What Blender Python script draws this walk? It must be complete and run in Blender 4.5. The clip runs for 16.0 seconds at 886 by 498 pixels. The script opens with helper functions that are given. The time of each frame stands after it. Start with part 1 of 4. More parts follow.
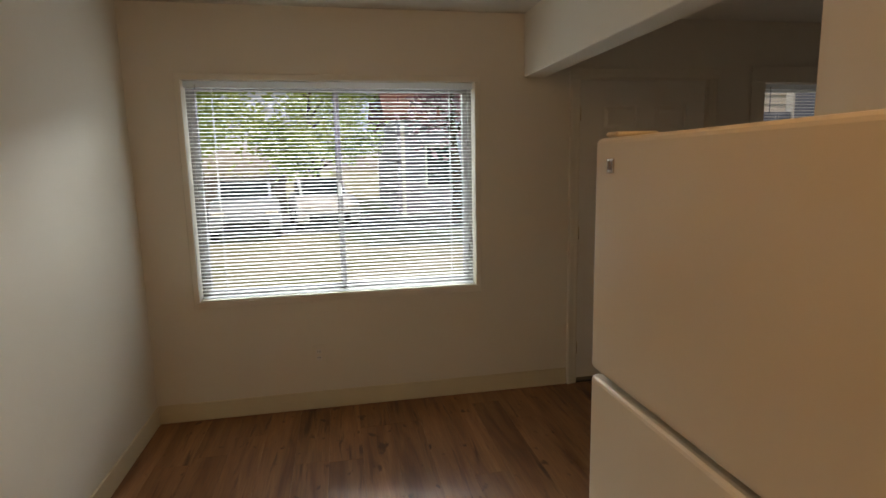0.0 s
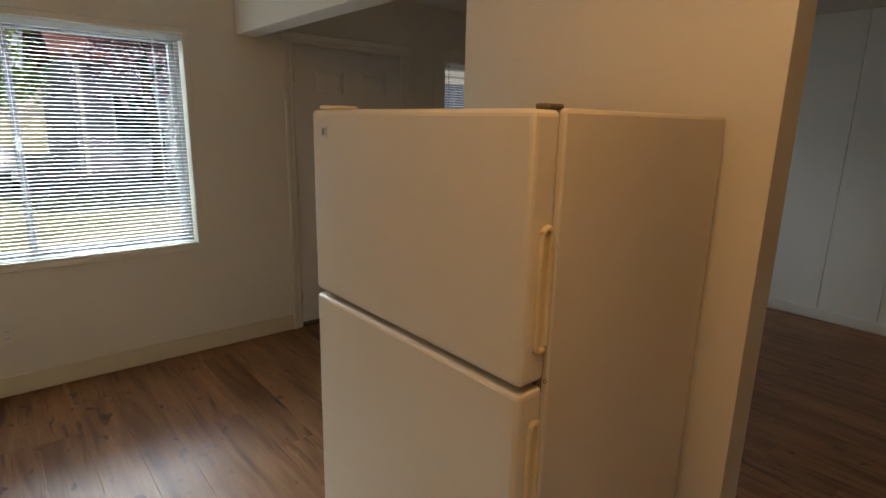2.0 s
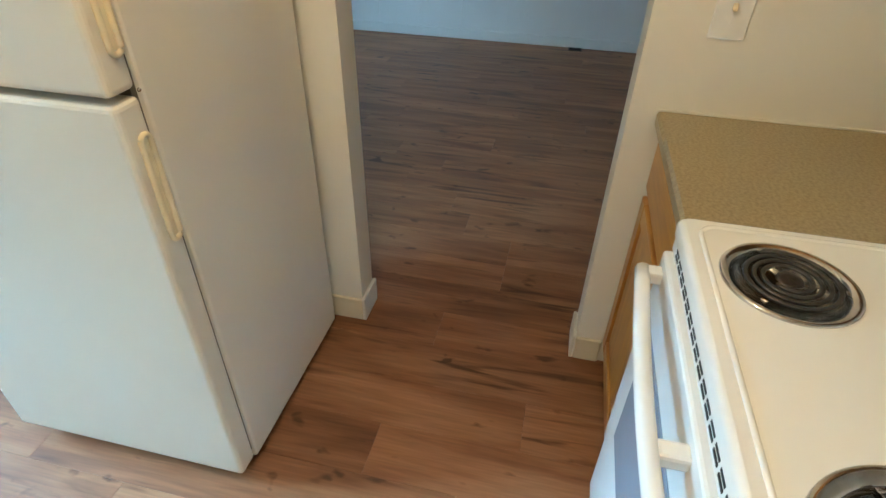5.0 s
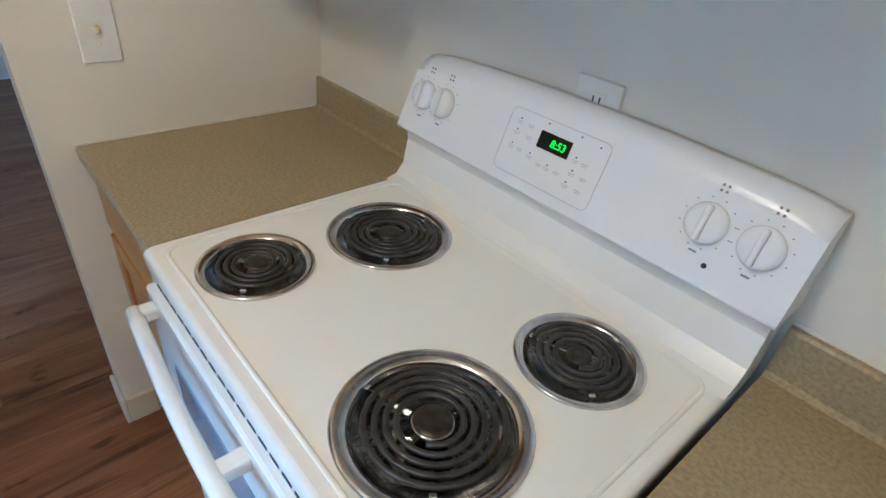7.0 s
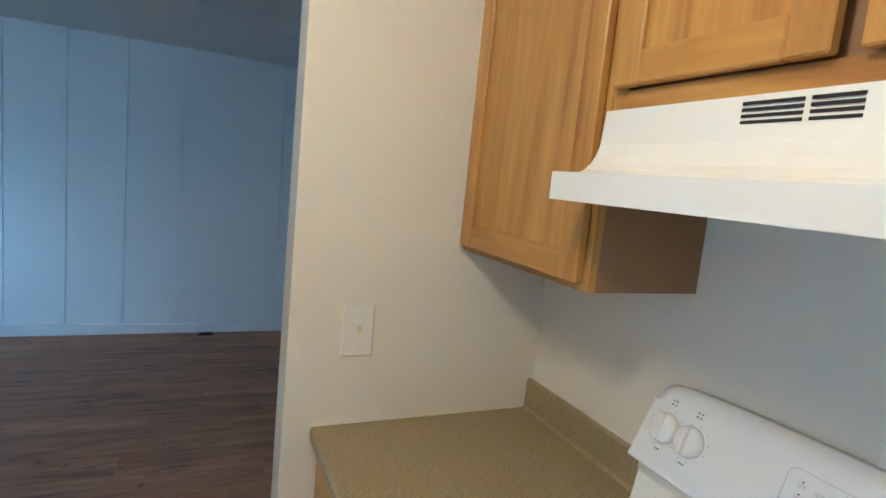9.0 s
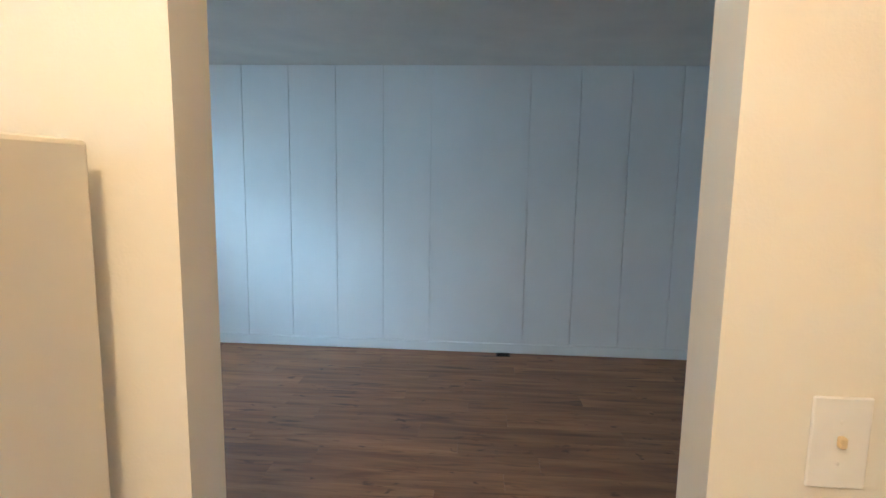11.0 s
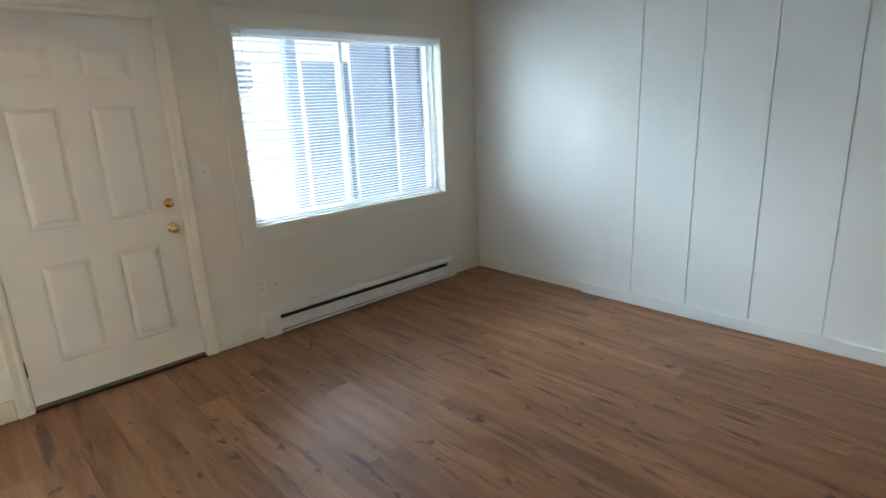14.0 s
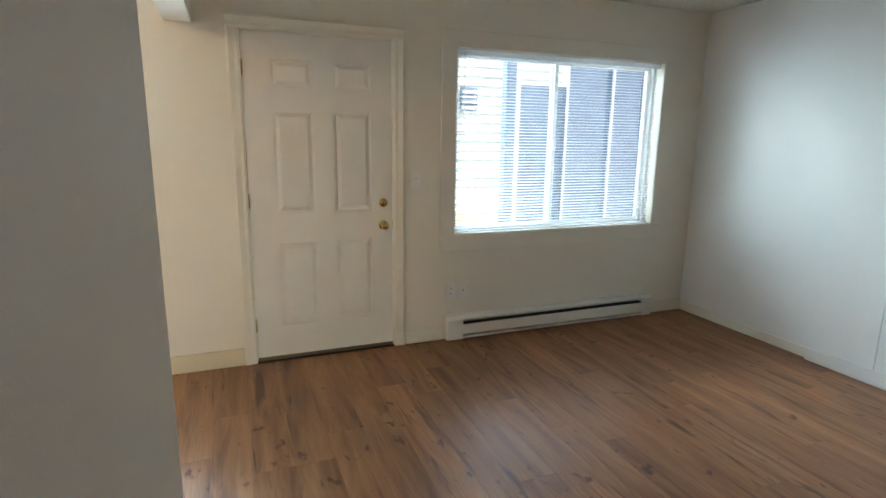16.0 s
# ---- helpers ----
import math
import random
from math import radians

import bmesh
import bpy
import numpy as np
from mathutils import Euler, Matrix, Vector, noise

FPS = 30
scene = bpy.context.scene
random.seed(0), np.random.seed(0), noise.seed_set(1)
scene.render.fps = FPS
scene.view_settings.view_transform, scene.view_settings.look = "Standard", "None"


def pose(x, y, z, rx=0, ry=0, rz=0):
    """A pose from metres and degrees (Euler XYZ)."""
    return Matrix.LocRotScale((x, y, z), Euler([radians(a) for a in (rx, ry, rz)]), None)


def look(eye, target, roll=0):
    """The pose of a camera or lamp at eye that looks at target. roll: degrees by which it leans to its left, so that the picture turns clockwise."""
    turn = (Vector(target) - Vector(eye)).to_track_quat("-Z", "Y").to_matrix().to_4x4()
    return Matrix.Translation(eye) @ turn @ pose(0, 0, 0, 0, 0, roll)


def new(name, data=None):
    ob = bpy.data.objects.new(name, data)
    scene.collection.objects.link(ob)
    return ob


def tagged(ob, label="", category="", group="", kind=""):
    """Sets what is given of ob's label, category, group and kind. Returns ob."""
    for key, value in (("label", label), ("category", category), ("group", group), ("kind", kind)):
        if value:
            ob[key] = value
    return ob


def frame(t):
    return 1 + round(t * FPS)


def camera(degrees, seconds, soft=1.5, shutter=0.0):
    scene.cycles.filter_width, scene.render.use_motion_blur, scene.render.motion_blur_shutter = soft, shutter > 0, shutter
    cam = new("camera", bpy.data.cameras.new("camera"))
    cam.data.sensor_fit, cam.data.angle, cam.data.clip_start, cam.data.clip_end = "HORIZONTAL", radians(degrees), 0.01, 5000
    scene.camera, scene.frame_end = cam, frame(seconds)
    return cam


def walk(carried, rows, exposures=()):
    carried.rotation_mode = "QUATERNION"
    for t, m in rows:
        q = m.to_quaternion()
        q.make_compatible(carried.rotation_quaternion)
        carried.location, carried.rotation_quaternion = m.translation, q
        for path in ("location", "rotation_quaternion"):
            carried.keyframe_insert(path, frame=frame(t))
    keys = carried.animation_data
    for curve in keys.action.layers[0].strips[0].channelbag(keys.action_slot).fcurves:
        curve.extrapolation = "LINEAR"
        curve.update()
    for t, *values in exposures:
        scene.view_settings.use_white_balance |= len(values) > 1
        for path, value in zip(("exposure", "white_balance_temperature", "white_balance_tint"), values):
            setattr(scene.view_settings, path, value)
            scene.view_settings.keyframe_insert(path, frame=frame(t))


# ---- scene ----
cam = camera(78.6, 16.0)
PATH = [
    (0, (-1.2, 1.32, 1.518), (-0.831, 3.262, 1.211), -1.2),
    (0.5, (-1.34, 1.235, 1.524), (-0.694, 3.092, 1.156), 0.1),
    (1, (-1.349, 1.16, 1.546), (-0.529, 2.952, 1.211), 1.9),
    (1.5, (-1.317, 1.084, 1.543), (-0.345, 2.791, 1.168), 2.2),
    (2, (-1.35, 1.037, 1.538), (-0.089, 2.522, 1.083), 1.3),
    (2.5, (-1.403, 1.014, 1.527), (0.039, 2.278, 0.959), 0.8),
    (3, (-1.441, 0.99, 1.514), (0.023, 2.108, 0.737), 0.6),
    (3.2, (-1.443, 0.993, 1.51), (0.009, 2.054, 0.635), 0.5),
    (5.3, (-1.394, 0.883, 1.427), (0.212, 1.034, 0.244), 1.7),
    (5.5, (-1.394, 0.879, 1.433), (0.223, 0.877, 0.256), 2.1),
    (6, (-1.37, 0.851, 1.437), (0.164, 0.357, 0.253), 5.6),
    (6.5, (-1.399, 0.826, 1.462), (-0.083, -0.115, 0.287), 8.0),
    (7, (-1.422, 0.81, 1.479), (-0.221, -0.353, 0.383), 6.0),
    (7.5, (-1.397, 0.831, 1.489), (-0.071, -0.344, 0.561), 4.0),
    (8, (-1.356, 0.87, 1.501), (0.172, -0.185, 0.758), 3.5),
    (8.5, (-1.316, 0.897, 1.532), (0.357, -0.079, 1.035), 5.1),
    (9, (-1.292, 0.924, 1.557), (0.513, 0.101, 1.307), 5.7),
    (9.5, (-1.234, 0.953, 1.565), (0.727, 0.59, 1.415), 2.9),
    (10, (-1.093, 0.973, 1.549), (0.901, 1.01, 1.395), 1.0),
    (10.2, (-1.04, 0.993, 1.554), (0.952, 1.066, 1.396), 0.9),
    (12.3, (-0.199, 1.175, 1.462), (1.719, 1.448, 0.966), -0.1),
    (12.5, (-0.126, 1.203, 1.475), (1.784, 1.523, 0.975), -0.7),
    (13, (0.02, 1.235, 1.49), (1.858, 1.831, 0.972), -1.9),
    (13.5, (0.14, 1.268, 1.497), (1.767, 2.31, 0.981), -2.9),
    (14, (0.213, 1.249, 1.512), (1.529, 2.664, 0.996), -2.5),
    (14.5, (0.229, 1.231, 1.504), (1.217, 2.9, 1.015), -2.3),
    (15, (0.235, 1.25, 1.478), (0.98, 3.051, 1.027), -1.1),
    (15.5, (0.271, 1.217, 1.458), (0.86, 3.083, 1.043), 0.3),
    (16, (0.265, 1.201, 1.455), (0.982, 3.022, 1.046), 0.8),
]
EXPOSURES = [(0, -1.0, 9600, 22), (1.5, -0.93, 8800, 20), (2.5, -0.2, 7200, 13), (3.2, 0.38, 5800, 5), (5.3, 1.0, 4850, -8), (6, 1.05, 4450, -6),
             (7, 0.83, 4200, 0), (8, 1.04, 4120, -4), (9, 0.85, 4350, -3), (10.2, 1.1, 5000, 0), (12.3, 1.72, 5500, 5), (13.5, 1.58, 6100, 7), (16, 1.47, 6600, 6)]
walk(cam, [(t, look(eye, target, roll)) for t, eye, target, roll in PATH], EXPOSURES)

# ---- world, sun, lamps ----
SUN_EL, SUN_AZ = radians(55), radians(112)
world = bpy.data.worlds.new("sky")
scene.world = world
world.use_nodes = True
wn = world.node_tree.nodes
sky = wn.new("ShaderNodeTexSky")
sky.sky_type, sky.sun_disc = "NISHITA", False
sky.sun_elevation, sky.sun_rotation = SUN_EL, SUN_AZ
wn["Background"].inputs[1].default_value = 0.15
world.node_tree.links.new(sky.outputs[0], wn["Background"].inputs[0])
sun = new("sun", bpy.data.lights.new("sun", "SUN"))
sun.data.energy, sun.data.angle, sun.data.color = 4.5, radians(0.5), (1.0, 0.97, 0.93)
sun.matrix_world = look((math.sin(SUN_AZ) * 20, math.cos(SUN_AZ) * 20, 20 * math.tan(SUN_EL)), (0, 0, 0))


def window_fill(name, eye, target, w, h, watts, spread, tint):
    """An added area lamp out of view, standing in for daylight through a window."""
    lamp = new(name, bpy.data.lights.new(name, "AREA"))
    lamp.data.shape, lamp.data.size, lamp.data.size_y = "RECTANGLE", w, h
    lamp.data.spread = radians(spread)
    lamp.data.energy, lamp.data.color = watts, tint
    lamp.matrix_world = look(eye, target)
    return lamp


# Added fill lamps, set above the sight lines through the windows.
window_fill("dining_window_fill", (-1.2, 7.5, 2.98), (-1.2, 4.7, 1.4), 3.0, 0.85, 360, 84, (0.56, 0.79, 1.0))
window_fill("living_window_fill", (2.56, 7.5, 2.98), (2.56, 4.7, 1.4), 3.4, 0.85, 44, 130, (0.80, 0.90, 1.0))
# Added low lamp, hidden beside the view, to brighten the east wall.
window_fill("living_window_side_fill", (1.45, 7.3, 1.35), (3.1, 4.7, 1.4), 2.1, 2.8, 31, 130, (0.62, 0.82, 1.0))
bulb = new("kitchen_bulb", bpy.data.lights.new("kitchen_bulb", "POINT"))
bulb.data.energy, bulb.data.color, bulb.data.shadow_soft_size = 18, (1.0, 0.64, 0.33), 0.1
bulb.location = (-1.02, 1.25, 2.27)


# ---- materials ----
def mat(name, color, rough=0.5, metal=0.0, vary=0.08, scale=6.0, fine=120.0, bump=0.05, stretch=(1, 1, 1), spec=0.5, dark=None):
    m = bpy.data.materials.new(name)
    m.use_nodes = True
    n, l = m.node_tree.nodes, m.node_tree.links
    b = n["Principled BSDF"]
    tc, mp = n.new("ShaderNodeTexCoord"), n.new("ShaderNodeMapping")
    mp.inputs["Scale"].default_value = stretch
    l.new(tc.outputs["Object"], mp.inputs[0])
    big, small = n.new("ShaderNodeTexNoise"), n.new("ShaderNodeTexNoise")
    big.inputs["Scale"].default_value, small.inputs["Scale"].default_value = scale, fine
    big.inputs["Detail"].default_value = 6
    l.new(mp.outputs[0], big.inputs[0]), l.new(mp.outputs[0], small.inputs[0])
    ramp = n.new("ShaderNodeValToRGB")
    dark = dark or [c * (1 - vary * 2.2) for c in color]
    ramp.color_ramp.elements[0].color, ramp.color_ramp.elements[0].position = (*dark, 1), 0.3
    ramp.color_ramp.elements[1].color, ramp.color_ramp.elements[1].position = (*color, 1), 0.62
    l.new(big.outputs["Fac"], ramp.inputs[0])
    l.new(ramp.outputs[0], b.inputs["Base Color"])
    bp = n.new("ShaderNodeBump")
    bp.inputs["Strength"].default_value, bp.inputs["Distance"].default_value = bump, 0.004
    l.new(small.outputs["Fac"], bp.inputs["Height"])
    l.new(bp.outputs[0], b.inputs["Normal"])
    rr = n.new("ShaderNodeMapRange")
    rr.inputs["To Min"].default_value, rr.inputs["To Max"].default_value = max(rough - 0.03, 0.02), min(rough + 0.03, 1)
    l.new(small.outputs["Fac"], rr.inputs["Value"])
    l.new(rr.outputs[0], b.inputs["Roughness"])
    b.inputs["Metallic"].default_value = metal
    b.inputs["Specular IOR Level"].default_value = spec
    return m


def wood(name, light, mid, darkc, rough, along, tone=0.25, grain=1.0, streak=0.55):
    """Wood with grain along an axis: 'x', 'y' or 'z'; boards differ by Object Info's Random."""
    m = bpy.data.materials.new(name)
    m.use_nodes = True
    n, l = m.node_tree.nodes, m.node_tree.links
    b = n["Principled BSDF"]
    tc, info, add = n.new("ShaderNodeTexCoord"), n.new("ShaderNodeObjectInfo"), n.new("ShaderNodeVectorMath")
    shift = n.new("ShaderNodeVectorMath")
    shift.operation, shift.inputs[1].default_value = "MULTIPLY", (37.0, 53.0, 71.0)
    l.new(info.outputs["Random"], shift.inputs[0])
    l.new(tc.outputs["Object"], add.inputs[0]), l.new(shift.outputs[0], add.inputs[1])
    mp = n.new("ShaderNodeMapping")
    mp.inputs["Scale"].default_value = {"x": (0.09, 1, 1), "y": (1, 0.09, 1), "z": (1, 1, 0.09)}[along]
    l.new(add.outputs[0], mp.inputs[0])
    figure, fibre, knots = (n.new("ShaderNodeTexNoise") for _ in range(3))
    figure.inputs["Scale"].default_value, figure.inputs["Detail"].default_value = 14 * grain, 5
    figure.inputs["Distortion"].default_value = 1.2
    fibre.inputs["Scale"].default_value, fibre.inputs["Detail"].default_value = 120 * grain, 3
    mk = n.new("ShaderNodeMapping")
    mk.inputs["Scale"].default_value = {"x": (0.35, 1, 1), "y": (1, 0.22, 1), "z": (1, 1, 0.22)}[along]
    l.new(add.outputs[0], mk.inputs[0])
    knots.inputs["Scale"].default_value, knots.inputs["Detail"].default_value = 16 * grain, 6
    l.new(mp.outputs[0], figure.inputs[0]), l.new(mp.outputs[0], fibre.inputs[0]), l.new(mk.outputs[0], knots.inputs[0])
    ramp = n.new("ShaderNodeValToRGB")
    e = ramp.color_ramp.elements
    e[0].color, e[0].position, e[1].color, e[1].position = (*darkc, 1), 0.32, (*light, 1), 0.72
    e.new(0.5).color = (*mid, 1)
    l.new(figure.outputs["Fac"], ramp.inputs[0])
    kr = n.new("ShaderNodeMapRange")
    kr.inputs["From Min"].default_value, kr.inputs["From Max"].default_value = 0.54, 0.76
    kr.inputs["To Max"].default_value = streak
    l.new(knots.outputs["Fac"], kr.inputs["Value"])
    kmix = n.new("ShaderNodeMix")
    kmix.data_type = "RGBA"
    l.new(kr.outputs[0], kmix.inputs["Factor"])
    l.new(ramp.outputs[0], kmix.inputs["A"])
    kmix.inputs["B"].default_value = (*[c * 0.5 for c in darkc], 1)
    fr = n.new("ShaderNodeMapRange")
    fr.inputs["To Min"].default_value, fr.inputs["To Max"].default_value = 0.75, 1.2
    l.new(fibre.outputs["Fac"], fr.inputs["Value"])
    tr = n.new("ShaderNodeMapRange")
    tr.inputs["To Min"].default_value, tr.inputs["To Max"].default_value = 1 - tone, 1 + tone
    l.new(info.outputs["Random"], tr.inputs["Value"])
    mul = n.new("ShaderNodeMath")
    mul.operation = "MULTIPLY"
    l.new(fr.outputs[0], mul.inputs[0]), l.new(tr.outputs[0], mul.inputs[1])
    sc = n.new("ShaderNodeVectorMath")
    sc.operation = "SCALE"
    l.new(kmix.outputs["Result"], sc.inputs[0]), l.new(mul.outputs[0], sc.inputs["Scale"])
    l.new(sc.outputs[0], b.inputs["Base Color"])
    bp = n.new("ShaderNodeBump")
    bp.inputs["Strength"].default_value, bp.inputs["Distance"].default_value = 0.12, 0.002
    l.new(fibre.outputs["Fac"], bp.inputs["Height"]), l.new(bp.outputs[0], b.inputs["Normal"])
    rr = n.new("ShaderNodeMapRange")
    rr.inputs["To Min"].default_value, rr.inputs["To Max"].default_value = rough - 0.07, rough + 0.1
    l.new(figure.outputs["Fac"], rr.inputs["Value"]), l.new(rr.outputs[0], b.inputs["Roughness"])
    return m


def vinyl_plank(name):
    """Printed plank: quiet long grain, cathedral figure, and sparse dark split marks and knots; each plank its own cut."""
    m = bpy.data.materials.new(name)
    m.use_nodes = True
    n, l = m.node_tree.nodes, m.node_tree.links
    b = n["Principled BSDF"]
    tc, info, cut, add = n.new("ShaderNodeTexCoord"), n.new("ShaderNodeObjectInfo"), n.new("ShaderNodeVectorMath"), n.new("ShaderNodeVectorMath")
    cut.operation, cut.inputs[1].default_value = "MULTIPLY", (37.0, 53.0, 71.0)
    l.new(info.outputs["Random"], cut.inputs[0])
    l.new(tc.outputs["Object"], add.inputs[0]), l.new(cut.outputs[0], add.inputs[1])

    def noise(scale, squeeze, detail, twist=0.0, rough=0.5):
        mp, t = n.new("ShaderNodeMapping"), n.new("ShaderNodeTexNoise")
        mp.inputs["Scale"].default_value = (1, squeeze, 1)
        t.inputs["Scale"].default_value, t.inputs["Detail"].default_value = scale, detail
        t.inputs["Distortion"].default_value, t.inputs["Roughness"].default_value = twist, rough
        l.new(add.outputs[0], mp.inputs[0]), l.new(mp.outputs[0], t.inputs[0])
        return t.outputs["Fac"]

    def span(value, lo, hi, to_lo, to_hi):
        r = n.new("ShaderNodeMapRange")
        for key, v in (("From Min", lo), ("From Max", hi), ("To Min", to_lo), ("To Max", to_hi)):
            r.inputs[key].default_value = v
        l.new(value, r.inputs["Value"])
        return r.outputs[0]

    def times(a, c):
        t = n.new("ShaderNodeMath")
        t.operation = "MULTIPLY"
        l.new(a, t.inputs[0]), l.new(c, t.inputs[1])
        return t.outputs[0]

    ramp = n.new("ShaderNodeValToRGB")
    e = ramp.color_ramp.elements
    e[0].color, e[0].position, e[1].color, e[1].position = (0.170, 0.066, 0.027, 1), 0.28, (0.390, 0.190, 0.086, 1), 0.74
    e.new(0.5).color = (0.285, 0.126, 0.053, 1)
    l.new(noise(11, 0.11, 4, 0.8), ramp.inputs[0])
    fibre = noise(130, 0.05, 3)
    marks = times(span(noise(20, 0.085, 3, 0.7, 0.6), 0.555, 0.69, 0, 0.9), span(noise(3.2, 0.5, 2), 0.38, 0.55, 0, 1))
    knots = span(noise(17, 0.55, 2, 0.3), 0.66, 0.74, 0, 0.85)
    bands = span(noise(5.5, 0.16, 3, 0.6), 0.55, 0.70, 0, 0.38)
    colour = ramp.outputs[0]
    for fac, dark in ((bands, (0.125, 0.047, 0.020, 1)), (knots, (0.075, 0.028, 0.013, 1)), (marks, (0.080, 0.030, 0.014, 1))):
        mix = n.new("ShaderNodeMix")
        mix.data_type = "RGBA"
        l.new(fac, mix.inputs["Factor"]), l.new(colour, mix.inputs["A"])
        mix.inputs["B"].default_value = dark
        colour = mix.outputs["Result"]
    sc = n.new("ShaderNodeVectorMath")
    sc.operation = "SCALE"
    l.new(colour, sc.inputs[0])
    l.new(times(span(fibre, 0.3, 0.7, 0.84, 1.14), span(info.outputs["Random"], 0, 1, 0.86, 1.12)), sc.inputs["Scale"])
    l.new(sc.outputs[0], b.inputs["Base Color"])
    bp = n.new("ShaderNodeBump")
    bp.inputs["Strength"].default_value, bp.inputs["Distance"].default_value = 0.15, 0.002
    l.new(fibre, bp.inputs["Height"]), l.new(bp.outputs[0], b.inputs["Normal"])
    l.new(span(fibre, 0.3, 0.7, 0.38, 0.50), b.inputs["Roughness"])
    b.inputs["Specular IOR Level"].default_value = 0.42
    return m


def glass(name):
    m = bpy.data.materials.new(name)
    m.use_nodes = True
    b = m.node_tree.nodes["Principled BSDF"]
    b.inputs["Transmission Weight"].default_value, b.inputs["Roughness"].default_value, b.inputs["IOR"].default_value = 1.0, 0.0, 1.05
    return m


def glow(name, color, power):
    m = bpy.data.materials.new(name)
    m.use_nodes = True
    b = m.node_tree.nodes["Principled BSDF"]
    b.inputs["Emission Color"].default_value, b.inputs["Emission Strength"].default_value = (*color, 1), power
    b.inputs["Base Color"].default_value = (*[c * 0.2 for c in color], 1)
    return m


M_WALL = mat("cream_wall_paint", (0.80, 0.755, 0.655), 0.55, vary=0.02, scale=1.5, fine=180, bump=0.12)
M_LIV = mat("white_wall_paint", (0.79, 0.785, 0.755), 0.5, vary=0.025, scale=1.5, fine=150, bump=0.1)
M_CEIL = mat("ceiling_paint", (0.72, 0.69, 0.62), 0.85, vary=0.04, scale=3, fine=90, bump=0.35)
M_TRIM = mat("gloss_trim_paint", (0.80, 0.76, 0.66), 0.35, vary=0.02, scale=5, fine=90, bump=0.04)
M_COVE = mat("cream_vinyl_baseboard", (0.72, 0.64, 0.46), 0.4, vary=0.03, scale=4, fine=80, bump=0.04)
M_DOOR = mat("white_door_paint", (0.80, 0.78, 0.72), 0.38, vary=0.025, scale=3, fine=70, bump=0.05)
M_BRASS = mat("polished_brass", (0.80, 0.60, 0.26), 0.2, 1.0, vary=0.1, scale=30, fine=200, bump=0.02)
M_PLATE = mat("white_plastic_plate", (0.82, 0.80, 0.76), 0.35, vary=0.02, scale=20, fine=200, bump=0.02)
# Near-black colour that stands for the shade inside slots and recesses.
M_HOLE = mat("slot_shade_black", (0.02, 0.02, 0.02), 0.8, vary=0.2)
M_FRIDGE = mat("almond_enamel", (0.76, 0.70, 0.58), 0.32, vary=0.015, scale=3, fine=420, bump=0.05)
M_GASKET = mat("fridge_gasket_grey", (0.16, 0.13, 0.09), 0.7, vary=0.1)
M_HANDLE = mat("aged_almond_plastic", (0.78, 0.66, 0.42), 0.35, vary=0.06, scale=20, bump=0.03)
M_ENAMEL = mat("white_enamel", (0.85, 0.83, 0.78), 0.16, vary=0.012, scale=4, fine=60, bump=0.01)
M_PANEL = mat("white_control_plastic", (0.84, 0.84, 0.86), 0.25, vary=0.006, scale=2, fine=3, bump=0.0)
M_CHROME = mat("chrome_drip_pan", (0.70, 0.68, 0.66), 0.13, 1.0, vary=0.15, scale=25, fine=180, bump=0.05)
M_COIL = mat("burnt_black_coil", (0.075, 0.07, 0.066), 0.33, 0.55, vary=0.25, scale=40, fine=240, bump=0.2)
M_HUB = mat("scorched_steel", (0.085, 0.072, 0.062), 0.35, 0.8, vary=0.3, scale=60, fine=200, bump=0.1)
# Sooty patches; the darker base also carries the coil's dark reflections.
M_DARKCHROME = mat("sooty_dark_chrome", (0.42, 0.41, 0.40), 0.16, 1.0, vary=0.38, scale=30, fine=120, bump=0.2)
# Base colour holds the bluish reflection seen in the dark glass.
M_OVENGLASS = mat("oven_glass", (0.30, 0.33, 0.38), 0.05, vary=0.02, scale=5, bump=0.0, spec=0.8)
M_PRINT = mat("grey_print", (0.28, 0.28, 0.30), 0.6, vary=0.1)
M_INK = mat("black_print", (0.02, 0.02, 0.025), 0.5, vary=0.1)
M_LCD = mat("black_display", (0.006, 0.008, 0.006), 0.12, vary=0.05, bump=0.0)
M_GREEN = glow("green_digits", (0.22, 1.0, 0.02), 0.9)
M_COUNTER = mat("tan_speckled_laminate", (0.38, 0.305, 0.165), 0.32, scale=150, vary=0.14, fine=260, bump=0.03, dark=(0.255, 0.20, 0.10))
M_OAK = wood("honey_oak_upright", (0.55, 0.305, 0.066), (0.46, 0.235, 0.043), (0.31, 0.128, 0.022), 0.33, "z", tone=0.05, streak=0.05, grain=0.8)
M_OAKX = wood("honey_oak_level", (0.55, 0.305, 0.066), (0.46, 0.235, 0.043), (0.31, 0.128, 0.022), 0.33, "x", tone=0.05, streak=0.05, grain=0.8)
M_OAKSIDE = mat("oak_side_laminate", (0.30, 0.17, 0.075), 0.5, vary=0.06, scale=5, stretch=(1, 1, 0.1))
M_FLOOR = vinyl_plank("vinyl_plank")
M_SUB = mat("dark_subfloor", (0.06, 0.035, 0.02), 0.8, vary=0.1)
M_VINYL = mat("white_vinyl_frame", (0.80, 0.80, 0.78), 0.35, vary=0.02, scale=8)
M_ALU = mat("aluminium_frame", (0.36, 0.36, 0.36), 0.4, 0.5, vary=0.04, scale=8)
M_SLAT = mat("white_blind_slat", (0.82, 0.83, 0.83), 0.4, vary=0.01, scale=8, bump=0.0)


